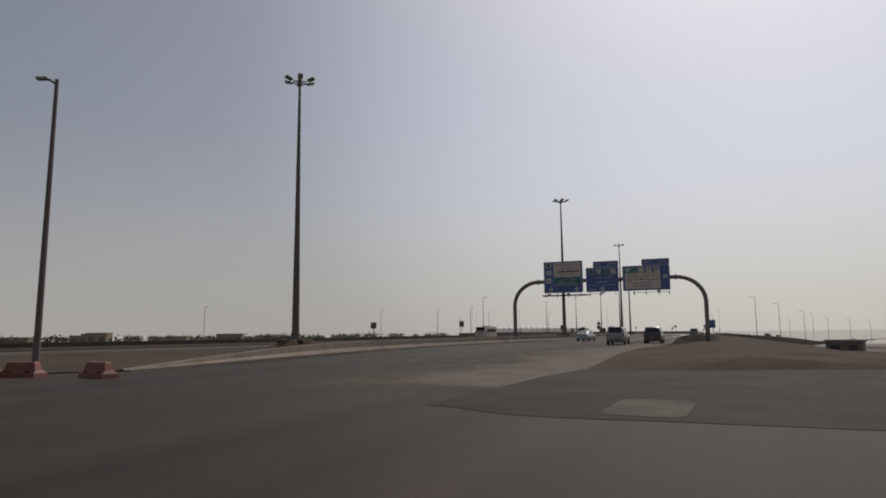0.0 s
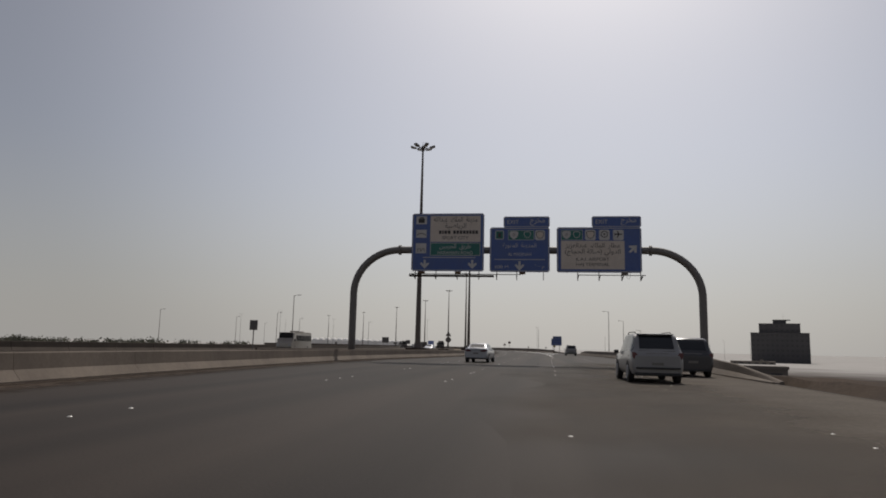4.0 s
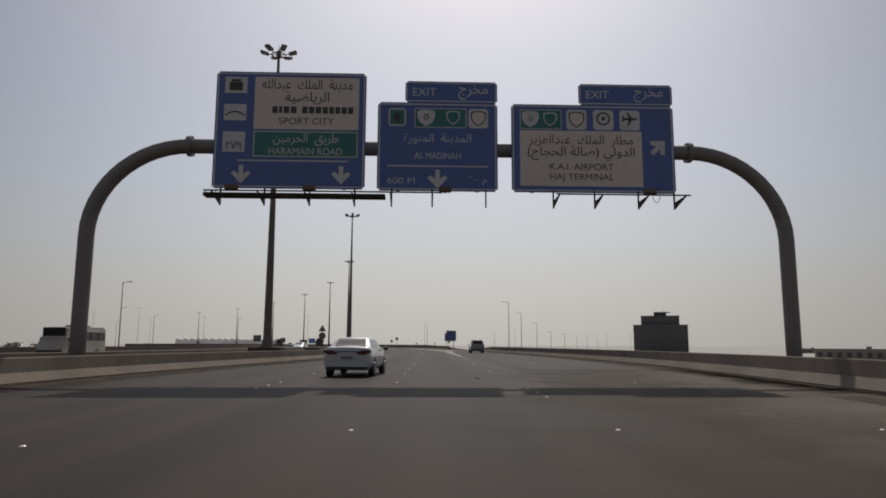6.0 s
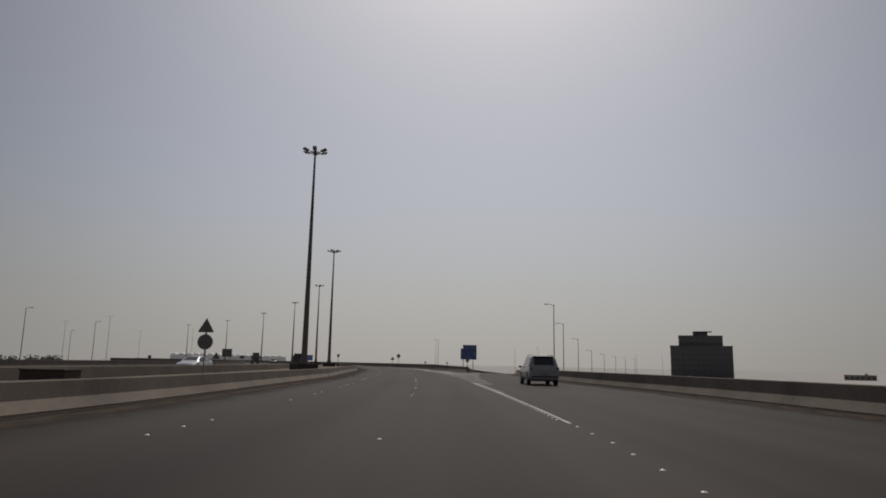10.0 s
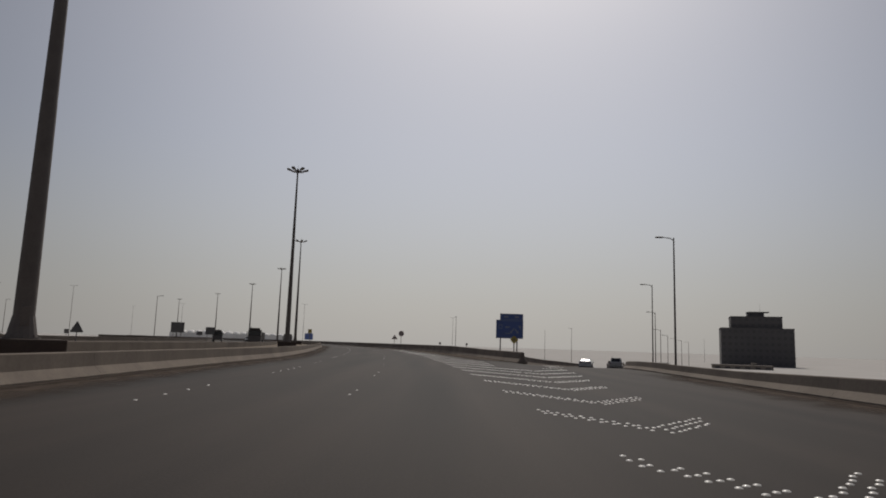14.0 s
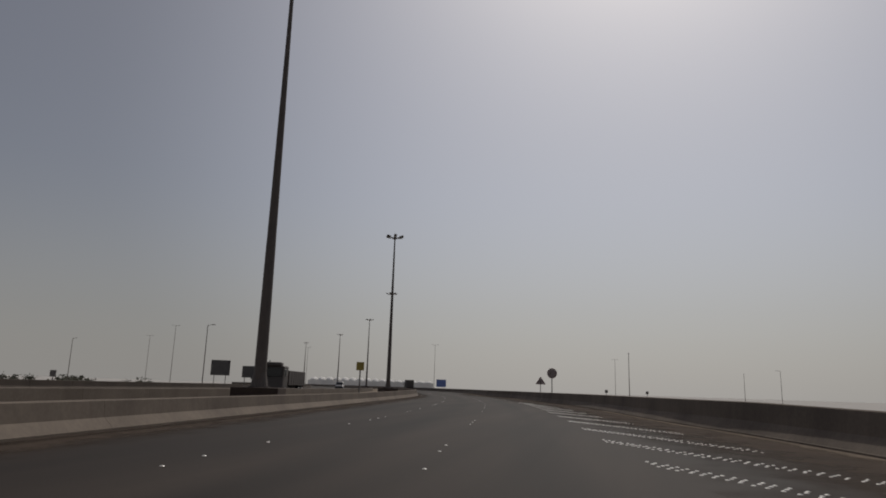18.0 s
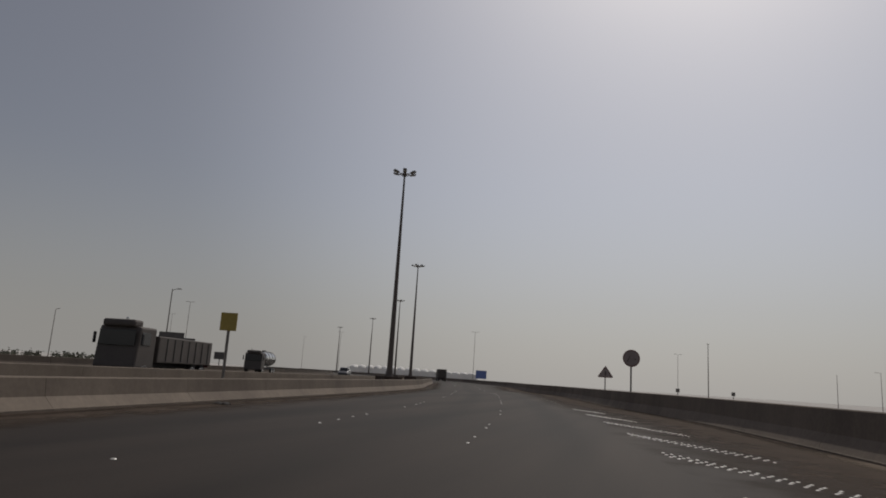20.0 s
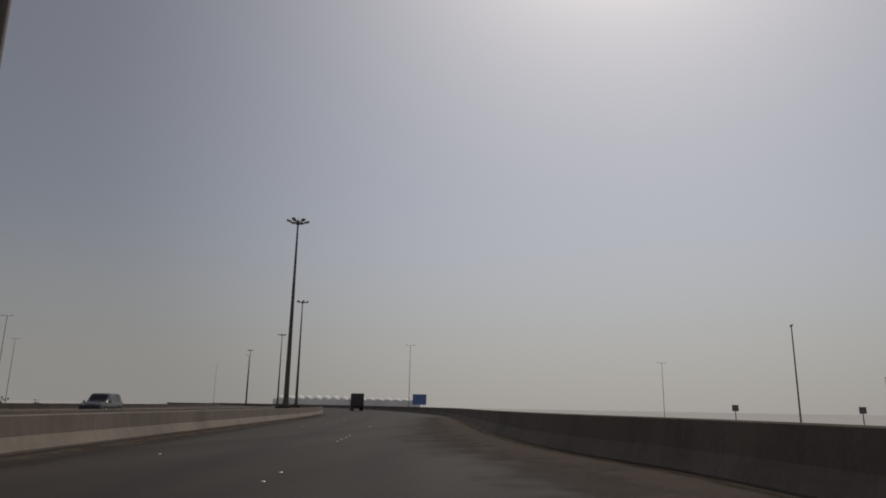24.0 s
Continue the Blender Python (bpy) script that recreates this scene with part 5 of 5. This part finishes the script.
for x, y, w, d, h in ((-285, 350, 16, 10, 4.2), (-345, 300, 12, 10, 5.5), (-390, 330, 24, 12, 4), (-300, 215, 18, 10, 3.2), (-420, 260, 14, 10, 4.6), (-250, 270, 10, 8, 3.0), (-470, 400, 20, 12, 5.5)):
    s = thing("low_building", "low dusty flat-roofed house on the far plain", "building", "low buildings of the plain", (x, y, ground_z(x, y)), 30)
    block(s, -w / 2, w / 2, 0, d, -0.3, h + 0.6 * abs(ground_z(x, y)), DUST, 1, max(2, int(w / 5)))

# far belt of dusty trees
verts, faces = [], []
for k in range(420):
    x, y = rnd.uniform(-760, -150), rnd.uniform(110, 620)
    if x > mast_x(y) - 110 or rnd.random() < 0.35 + 0.5 * noise.noise(Vector((x, y, 0)) * 0.012):
        continue
    g = ground_z(x, y)
    h = abs(g) + rnd.uniform(1.0, 3.4)
    wide = rnd.uniform(1.6, 3.6)
    for j in range(110):
        c_ = Vector((x + rnd.gauss(0, wide * 0.62), y + rnd.gauss(0, wide * 0.62), g + h * 0.58 + rnd.gauss(0, h * 0.12)))
        u = Vector((rnd.gauss(0, 1), rnd.gauss(0, 1), rnd.gauss(0, 0.7))).normalized() * rnd.uniform(0.35, 0.75)
        v = u.orthogonal().normalized() * rnd.uniform(0.25, 0.5)
        n0 = len(verts)
        verts += [c_ + u, c_ + v, c_ - u, c_ - v]
        faces.append((n0, n0 + 1, n0 + 2, n0 + 3))
    n0 = len(verts)
    verts += [Vector((x + a_, y + b_, g + z_)) for z_, w_ in ((-0.2, 0.2), (h * 0.65, 0.09)) for a_, b_ in ((-w_, -w_), (w_, -w_), (w_, w_), (-w_, w_))]
    faces += [(n0 + q, n0 + (q + 1) % 4, n0 + 4 + (q + 1) % 4, n0 + 4 + q) for q in range(4)]
belt = bpy.data.meshes.new("tree_belt")
belt.from_pydata(verts, [], faces)
belt.materials.append(LEAF)
tagged(new("tree_belt", belt), "far belt of dusty low trees on the plain", "trees", "", "stuff")


# ---- vehicles ----
SILVER = material("silver car paint", (0.44, 0.45, 0.47), 0.34, 0.25, 0.02, 0.5, 60, coat=0.6)
WHITE_PAINT = material("pale grey car paint", (0.27, 0.266, 0.262), 0.3, 0, 0.03, 0.5, 40, coat=0.5)
TAN_PAINT = material("sand car paint", (0.36, 0.32, 0.27), 0.32, 0.2, 0.03, 0.5, 40, coat=0.5)
DARK_PAINT = material("dark car paint", (0.05, 0.05, 0.055), 0.3, 0.2, 0.03, 0.5, 40, coat=0.5)
TRUCK_PAINT = material("dusty truck paint", (0.10, 0.085, 0.075), 0.6, 0.0, 0.1, 0.8, 10)
TYRE = material("tyre rubber", (0.025, 0.024, 0.023), 0.85, 0, 0.1, 3, 30)
ALLOY = material("alloy wheel", (0.42, 0.42, 0.42), 0.35, 0.7, 0.05, 3, 30)
TRIM = material("black plastic trim", (0.03, 0.03, 0.03), 0.6, 0, 0.1, 3, 30)
TAIL = material("red tail lamp", (0.10, 0.016, 0.02), 0.3, 0, 0.05, 3, 20, coat=0.2)
HEAD = material("clear headlamp", (0.55, 0.56, 0.57), 0.12, 0.3, 0.05, 3, 20, coat=0.6)
CARGLASS = material("tinted car glass", (0.02, 0.022, 0.025), 0.16, 0, 0.03, 1, 5, spec=0.45, coat=0.2)
CHROME = material("chrome", (0.6, 0.6, 0.6), 0.15, 1.0, 0.02, 3, 20)


def ring_points(st):
    s, zb, zs, wl, zt, wt = st
    half = [(0, zb), (0.84 * wl, zb), (0.95 * wl, zb + 0.10), (0.995 * wl, zb + 0.28 * (zs - zb)), (wl, zb + 0.62 * (zs - zb)), (0.985 * wl, zs), (wt, zt - 0.05 * (1 if zt - zs > 0.2 else 0.3)), (wt * 0.84, zt), (0, zt + 0.018)]
    return [Vector((x, s, z)) for x, z in half]


def wheel(parent, x, y, r, w, sg):
    bm = bmesh.new()
    rod(bm, (x - w / 2, y, r), (x + w / 2, y, r), r, None, 28)
    ed = [e for e in bm.edges if abs(e.verts[0].co.x - e.verts[1].co.x) < 0.001]
    bmesh.ops.bevel(bm, geom=ed, offset=0.03, segments=2, affect="EDGES")
    t = part("wheel", bm, TYRE, parent, "black rubber tyre")
    bm = bmesh.new()
    ox = x + sg * (w / 2 + 0.004)
    tube(bm, [(ox, y + r * 0.64 * math.cos(k * math.tau / 24), r + r * 0.64 * math.sin(k * math.tau / 24)) for k in range(25)], 0.022, 6)
    for k in range(10):
        a = k * math.tau / 10
        rod(bm, (ox, y, r), (ox, y + r * 0.62 * math.cos(a), r + r * 0.62 * math.sin(a)), 0.028, 0.018, 6)
    rod(bm, (ox - 0.02, y, r), (ox + 0.02, y, r), 0.06, None, 12)
    part("rim", bm, ALLOY, t, "silver alloy rim")


def car(name, label, paint, st, L, W, wheels, r, cabin, tail, head, group="vehicles on the road"):
    top = thing(name, label, "car", group)
    rings = [ring_points(s_) for s_ in st]

    def ring_at(u):
        """The half profile at station u, gliding through its neighbours."""
        i = min(int(u), len(rings) - 2)
        f = u - i
        a, b, c_, d = rings[max(i - 1, 0)], rings[i], rings[i + 1], rings[min(i + 2, len(rings) - 1)]
        out = []
        for k in range(len(b)):
            la, lb = (b[k] - a[k]).length, (d[k] - c_[k]).length
            ln = (c_[k] - b[k]).length
            m0 = (c_[k] - a[k]) * (ln / max(la + ln, 1e-6)) if i > 0 else c_[k] - b[k]
            m1 = (d[k] - b[k]) * (ln / max(lb + ln, 1e-6)) if i < len(rings) - 2 else c_[k] - b[k]
            h = f * f * (3 - 2 * f)
            out.append(b[k] * (1 - h) + c_[k] * h + m0 * (f ** 3 - 2 * f * f + f) + m1 * (f ** 3 - f * f))
        return out

    fine = [ring_at(k / 5) for k in range(5 * (len(rings) - 1) + 1)]
    full = [rg + [Vector((-p.x, p.y, p.z)) for p in rg[-2:0:-1]] for rg in fine]
    bm = bmesh.new()
    vs = [[bm.verts.new(p) for p in f] for f in full]
    n = len(full[0])
    for a, b in zip(vs, vs[1:]):
        for k in range(n):
            bm.faces.new((a[k], b[k], b[(k + 1) % n], a[(k + 1) % n])).smooth = True
    bm.faces.new(vs[0])
    bm.faces.new(vs[-1][::-1])
    bmesh.ops.recalc_face_normals(bm, faces=bm.faces)
    for e in bm.edges:
        if len(e.link_faces) == 2 and e.calc_face_angle() > 0.9:
            e.smooth = False
    part("body", bm, paint, top)

    def pane(u0, u1, lo, hi, ka, kb, sg, out):
        """Glass laid on the body between two stations and two lines of its profile."""
        bm = bmesh.new()
        prev = None
        for j in range(9):
            rg = ring_at(u0 + (u1 - u0) * j / 8)
            p, q = rg[ka], rg[kb]
            if ka == kb:
                p = Vector((-q.x, q.y, q.z))
            a, b = p + (q - p) * lo, p + (q - p) * hi
            row = []
            for v in (a, b):
                v = v.copy()
                v += Vector((out, 0, out * 0.4)) if ka != kb else Vector((0, -out if u1 < 5 else out, out * 1.4))
                if ka != kb:
                    v.x *= sg
                row.append(bm.verts.new(v))
            if prev:
                bm.faces.new((prev[0], prev[1], row[1], row[0])).smooth = True
            prev = row
        bmesh.ops.recalc_face_normals(bm, faces=bm.faces)
        return bm

    i0, i1, i2, i3 = cabin
    for sg in (1, -1):
        for i in range(i0, i3):
            part("side_window", pane(i + (0.25 if i == i0 else 0.03), i + (0.75 if i == i3 - 1 else 0.97), 0.08, 0.93, 5, 6, sg, 0.007), CARGLASS, top)
        for y, z in ((st[i1][0] + 0.15, st[i1][2] - 0.12), (st[i2][0] - 0.2, st[i2][2] - 0.12)):
            bm = bmesh.new()
            box(bm, sg * (W / 2 - 0.005), y, z, 0.03, 0.2, 0.035, 0.008)
            part("door_handle", bm, CHROME, top)
        bm = bmesh.new()
        box(bm, sg * (W / 2 + 0.09), st[i3][0] - 0.12, st[i3][2] + 0.08, 0.2, 0.13, 0.14, 0.055)
        part("wing_mirror", bm, TRIM, top)
        bm = bmesh.new()
        x0, x1, z0, z1, y0 = tail
        zm = (z0 + z1) / 2
        prism(bm, [(sg * x, z) for x, z in ((x0, zm + 0.2 * (z1 - zm)), (x0 + 0.4 * (x1 - x0), z1 - 0.01), (x1, z1), (x1 + 0.005, zm), (x0 + 0.6 * (x1 - x0), z0), (x0 + 0.06, z0 + 0.02))], y0 - 0.1, y0 + 0.1)
        for v in bm.verts:
            if abs(v.co.x) > (x0 + x1) / 2 + 0.12:
                v.co.y += 0.06
        part("tail_light", bm, TAIL, top, "dark red tail lamp")
        bm = bmesh.new()
        x0, x1, z0, z1, y0 = head
        box(bm, sg * (x0 + x1) / 2, y0, (z0 + z1) / 2, x1 - x0, 0.24, z1 - z0, 0.03)
        for v in bm.verts:
            if abs(v.co.x) > (x0 + x1) / 2:
                v.co.y -= 0.16
        part("headlight", bm, HEAD, top, "clear headlamp")
        for y in wheels:
            bm = bmesh.new()
            rod(bm, (sg * (W / 2 - 0.16), y, r + 0.03), (sg * (W / 2 + 0.006), y, r + 0.03), r + 0.05, None, 28)
            part("wheel_arch", bm, TRIM, top)
            wheel(top, sg * (W / 2 - 0.099), y, r, 0.215, sg)

    part("rear_window", pane(i0 + 0.08, i0 + 0.9, 0.04, 0.96, 7, 7, 1, 0.012), CARGLASS, top)
    part("windscreen", pane(i3 - 0.92, i3 - 0.08, 0.04, 0.96, 7, 7, 1, 0.012), CARGLASS, top)
    bm = bmesh.new()
    box(bm, 0, 0.10, 0.335, W * 0.86, 0.24, 0.13, 0.04)
    part("bumper_trim", bm, TRIM, top)
    # rear bumper standing a little proud below the boot
    bm = bmesh.new()
    box(bm, 0, 0.06, 0.47, W * 0.95, 0.26, 0.28, 0.05)
    for v in bm.verts:
        v.co.y += 0.28 * (abs(v.co.x) / (W / 2)) ** 3
    for f in bm.faces:
        f.smooth = True
    part("bumper", bm, paint, top)
    # lid of the boot: a lip along its top edge and a shut line round it
    bm = bmesh.new()
    box(bm, 0, tail[4] - 0.02, tail[3] + 0.05, W * 0.72, 0.10, 0.035, 0.015)
    for v in bm.verts:
        v.co.y += 0.12 * (abs(v.co.x) / (W / 2)) ** 2
    part("boot_lip", bm, paint, top)
    bm = bmesh.new()
    box(bm, 0, tail[4] - 0.065, tail[3] - 0.05, W * 0.42, 0.03, 0.05, 0.01)
    part("boot_garnish", bm, STEEL, top)
    bm = bmesh.new()
    box(bm, 0, tail[4] - 0.062, 0.615, W * 0.58, 0.02, 0.008)
    part("shut_line", bm, STEEL, top)
    bm = bmesh.new()
    box(bm, 0, -0.008 + st[0][0], 0.72, 0.44, 0.014, 0.11, 0.005)
    pl = part("number_plate", bm, STEEL, top, "dusty grey number plate")
    bm = bmesh.new()
    for k in range(5):
        box(bm, -0.16 + 0.08 * k, -0.017 + st[0][0], 0.72, 0.04, 0.004, 0.055)
    part("plate_bar", bm, GREY_BACK, pl)
    return top


SEDAN = [(0.0, 0.3, 0.834, 0.796, 0.931, 0.72), (0.058, 0.26, 0.98, 0.871, 1.086, 0.79), (0.242, 0.3, 1.019, 0.901, 1.124, 0.8), (0.601, 0.26, 1.024, 0.911, 1.134, 0.8), (1.319, 0.24, 1.009, 0.916, 1.452, 0.665), (1.988, 0.24, 0.994, 0.916, 1.491, 0.67),
         (2.667, 0.24, 0.985, 0.916, 1.462, 0.66), (3.55, 0.24, 0.975, 0.911, 1.086, 0.73), (4.171, 0.26, 0.858, 0.885, 0.917, 0.7), (4.598, 0.3, 0.712, 0.816, 0.762, 0.62), (4.704, 0.38, 0.585, 0.696, 0.618, 0.56)]
sedan = car("sedan", "silver saloon car with tinted windows and red tail lamps", SILVER, SEDAN, 4.7, 1.825, (0.95, 3.67), 0.325, (3, 4, 6, 7), (0.34, 0.895, 0.83, 1.005, 0.055), (0.45, 0.82, 0.61, 0.76, 4.41))
sedan.matrix_world = pose(-2.70, 100.40, 0, 0, 0, -4.8)
copy_thing(sedan, pose(21.9, 289.0, ramp_z(291), -1.7, 0, -16))
SUV = [(0.0, 0.36, 0.85, 0.82, 1.0, 0.78), (0.06, 0.33, 1.02, 0.92, 1.12, 0.82), (0.16, 0.34, 1.12, 0.95, 1.22, 0.83), (0.55, 0.3, 1.13, 0.965, 1.8, 0.78), (1.3, 0.3, 1.12, 0.97, 1.86, 0.78), (2.1, 0.3, 1.11, 0.97, 1.86, 0.78), (2.85, 0.3, 1.1, 0.97, 1.8, 0.76),
       (3.55, 0.3, 1.08, 0.96, 1.18, 0.8), (4.4, 0.32, 1.0, 0.94, 1.08, 0.8), (4.82, 0.36, 0.85, 0.88, 0.9, 0.74), (4.95, 0.45, 0.7, 0.8, 0.74, 0.68)]
suv = car("suv", "pale grey sport utility car with dark windows", WHITE_PAINT, SUV, 4.95, 1.94, (0.98, 3.85), 0.38, (2, 3, 6, 7), (0.72, 0.93, 0.85, 1.15, 0.12), (0.5, 0.9, 0.78, 0.95, 4.7))
for sg in (1, -1):
    bm = bmesh.new()
    tube(bm, [(sg * 0.66, 0.85, 1.86), (sg * 0.67, 1.0, 1.925), (sg * 0.67, 2.5, 1.925), (sg * 0.66, 2.7, 1.85)], 0.018, 6)
    part("roof_rail", bm, TRIM, suv)
bm = bmesh.new()
box(bm, 0, 0.50, 1.835, 1.36, 0.26, 0.04, 0.015)
part("roof_spoiler", bm, WHITE_PAINT, suv)
bm = bmesh.new()
box(bm, 0, -0.06, 0.56, 1.62, 0.12, 0.07, 0.02)
part("bumper_step", bm, TRIM, suv)
suv.matrix_world = pose(6.4, 74.0, 0, 0, 0, 1)
copy_thing(suv, pose(8.5, 173.0, 0, 0, 0, 0.5))
copy_thing(suv, pose(28.2, 296.0, ramp_z(298), -1.7, 0, -16))
PICKUP = [(0.0, 0.5, 0.95, 0.84, 1.02, 0.80), (0.06, 0.42, 1.05, 0.90, 1.10, 0.84), (1.2, 0.36, 1.07, 0.91, 1.12, 0.84), (1.5, 0.35, 1.07, 0.91, 1.14, 0.82), (1.72, 0.35, 1.07, 0.91, 1.74, 0.68), (2.4, 0.34, 1.06, 0.91, 1.78, 0.68), (3.1, 0.34, 1.05, 0.91, 1.72, 0.66), (3.8, 0.34, 1.03, 0.90, 1.14, 0.76), (4.7, 0.36, 0.95, 0.88, 1.02, 0.76), (5.15, 0.4, 0.8, 0.82, 0.85, 0.7)]
pickup = car("pickup", "sand-coloured pickup with a low open bed", TAN_PAINT, PICKUP, 5.15, 1.83, (1.05, 4.1), 0.37, (3, 4, 6, 7), (0.74, 0.9, 0.75, 1.0, 0.10), (0.5, 0.86, 0.75, 0.92, 4.95))
pickup.matrix_world = pose(32.8, 318.0, ramp_z(320), -2, 0, -16)
dark_suv = car("suv", "dark sport utility car on the opposite carriageway", DARK_PAINT, SUV, 4.95, 1.94, (0.98, 3.85), 0.38, (2, 3, 6, 7), (0.72, 0.93, 0.85, 1.15, 0.12), (0.5, 0.9, 0.78, 0.95, 4.7), "vehicles on the opposite road")
dark_suv.matrix_world = pose(-62.0, 403.0, 0, 0, 0, 198)
tagged(copy_thing(dark_suv, pose(9.3, 81.3, 0, 0, 0, 1)), "dark grey sport utility car ahead on the slip lanes", "", "vehicles on the road")
tagged(copy_thing(sedan, pose(-20.6, 196.0, 0, 0, 0, 178)), "silver saloon car on the opposite carriageway", "", "vehicles on the opposite road")


def lorry(name, label, at, rz, load, high=2.7):
    top = thing(name, label, "truck", "heavy vehicles", at, rz)
    bm = bmesh.new()
    box(bm, 0, 8.0, 1.75, 2.4, 2.0, 2.3, 0.12)
    for v in bm.verts:
        if v.co.y > 8.6 and v.co.z > 1.9:
            v.co.y -= 0.25
    cab = part("cab", bm, TRUCK_PAINT, top, "dusty dark cab")
    bm = bmesh.new()
    box(bm, 0, 8.93, 2.25, 2.1, 0.06, 0.85, 0.02)
    part("windscreen", bm, CARGLASS, cab)
    for sg in (1, -1):
        bm = bmesh.new()
        box(bm, sg * 1.205, 8.1, 2.25, 0.03, 0.9, 0.7, 0.01)
        part("side_window", bm, CARGLASS, cab)
        bm = bmesh.new()
        box(bm, sg * 1.4, 8.8, 2.2, 0.12, 0.16, 0.6, 0.03)
        part("wing_mirror", bm, TRIM, cab)
    bm = bmesh.new()
    box(bm, 0, 8.55, 3.05, 1.9, 0.9, 0.4, 0.12)
    part("roof_deflector", bm, TRUCK_PAINT, top)
    bm = bmesh.new()
    box(bm, 0.9, 6.7, 2.4, 0.16, 0.16, 2.2, 0.04)
    part("exhaust_stack", bm, CHROME, top)
    bm = bmesh.new()
    box(bm, 0, 4.2, 0.85, 0.9, 8.2, 0.26, 0.03)
    part("chassis", bm, TRIM, top)
    if load == "tank":
        bm = bmesh.new()
        rod(bm, (0, 0.1, 2.25), (0, 6.4, 2.25), 1.18, None, 28)
        for v in bm.verts:
            v.co.z = 2.25 + (v.co.z - 2.25) * 0.86
        ed = [e for e in bm.edges if abs(e.verts[0].co.y - e.verts[1].co.y) < 0.001]
        bmesh.ops.bevel(bm, geom=ed, offset=0.12, segments=3, affect="EDGES")
        for f in bm.faces:
            f.smooth = True
        tk = part("tank", bm, CHROME, top, "polished metal tank")
        for y in (0.6, 2.3, 4.1, 5.9):
            bm = bmesh.new()
            tube(bm, [(1.2 * math.cos(k * math.tau / 24), y, 2.25 + 1.04 * math.sin(k * math.tau / 24)) for k in range(25)], 0.03, 6)
            part("band", bm, STEEL, tk)
        bm = bmesh.new()
        rod(bm, (0, 3.2, 3.2), (0, 3.2, 3.42), 0.3, None, 14)
        part("manhole", bm, STEEL, tk)
    else:
        bm = bmesh.new()
        box(bm, 0, 3.3, 1.0 + high / 2, 2.5, 6.9, high, 0.05)
        bd = part("box_body", bm, TRUCK_PAINT, top, "dusty dark box body")
        for x in (-0.62, 0.62):
            bm = bmesh.new()
            box(bm, x, -0.17, 1.0 + high / 2, 1.18, 0.03, high - 0.2, 0.01)
            part("rear_door", bm, TRUCK_PAINT, bd)
        for y in np.arange(0.4, 6.6, 0.9):
            for sg in (1, -1):
                bm = bmesh.new()
                box(bm, sg * 1.265, y, 1.0 + high / 2, 0.03, 0.06, high - 0.2)
                part("rib", bm, TRIM, bd)
    for y in (0.9, 2.2, 7.9):
        for sg in (1, -1):
            wheel(top, sg * 1.02, y, 0.5, 0.32, sg)
    for sg in (1, -1):
        bm = bmesh.new()
        box(bm, sg * 0.95, -0.12, 0.95, 0.35, 0.06, 0.16, 0.02)
        part("tail_light", bm, TAIL, top)
    return top


lorry("tanker_truck", "dusty dark tanker truck with a shiny metal tank", (-62.4, 376.0, 0), 198, "tank")
lorry("tipper_truck", "dark dusty tipper truck coming along the opposite lanes", (-36.6, 324.0, 0), 191, "box", 1.5)
lorry("box_truck", "dark dusty box truck driving ahead", (-69.5, 490.0, 0), 23, "box")


def minibus(at, rz):
    """A short bus with a raked nose; its front looks along +y."""
    top = thing("minibus", "pale minibus with dark raked windscreen on the opposite road", "bus", "heavy vehicles", at, rz)
    bm = bmesh.new()
    side = [(-3.6, 0.42), (3.3, 0.42), (3.62, 0.62), (3.58, 1.10), (3.32, 1.32), (2.55, 2.42), (2.25, 2.56), (-3.35, 2.60), (-3.6, 2.40)]
    a = [bm.verts.new((-1.03 + (0.10 if z > 2.3 else 0), y, z)) for y, z in side]
    b = [bm.verts.new((1.03 - (0.10 if z > 2.3 else 0), y, z)) for y, z in side]
    bm.faces.new(a)
    bm.faces.new(b[::-1])
    for k in range(len(side)):
        q = (k + 1) % len(side)
        bm.faces.new((a[k], b[k], b[q], a[q]))
    bmesh.ops.recalc_face_normals(bm, faces=bm.faces)
    bmesh.ops.bevel(bm, geom=bm.edges[:], offset=0.06, segments=2, affect="EDGES")
    b = part("body", bm, TAN_PAINT, top)
    for sg in (1, -1):
        for k in range(4):
            bm = bmesh.new()
            box(bm, sg * 1.0, -2.7 + 1.32 * k, 1.82, 0.10, 1.2, 0.72, 0.02)
            part("side_window", bm, CARGLASS, b)
        for y in (-2.1, 2.35):
            wheel(top, sg * 0.93, y, 0.38, 0.24, sg)
        bm = bmesh.new()
        box(bm, sg * 0.78, 3.6, 0.88, 0.32, 0.08, 0.2, 0.03)
        part("headlight", bm, HEAD, b)
        bm = bmesh.new()
        box(bm, sg * 1.16, 2.75, 1.55, 0.2, 0.1, 0.3, 0.03)
        part("wing_mirror", bm, TRIM, b)
    bm = bmesh.new()
    box(bm, 0, 2.955, 1.89, 1.84, 0.06, 1.22, 0.02, 0, 34.5)
    part("windscreen", bm, CARGLASS, b)
    bm = bmesh.new()
    box(bm, 0, 3.55, 0.55, 1.95, 0.2, 0.22, 0.04)
    part("bumper", bm, TRIM, b)
    bm = bmesh.new()
    box(bm, 0, -0.6, 2.68, 1.3, 1.8, 0.16, 0.05)
    part("roof_unit", bm, TAN_PAINT, b)
    return top


minibus((-29.6, 134.0, 0), 178)

# the nearest studs, one by one
for x, y in near:
    ob = new("stud", stud_mesh)
    ob.location = (x, y, 0)
    ob.parent = stud_top
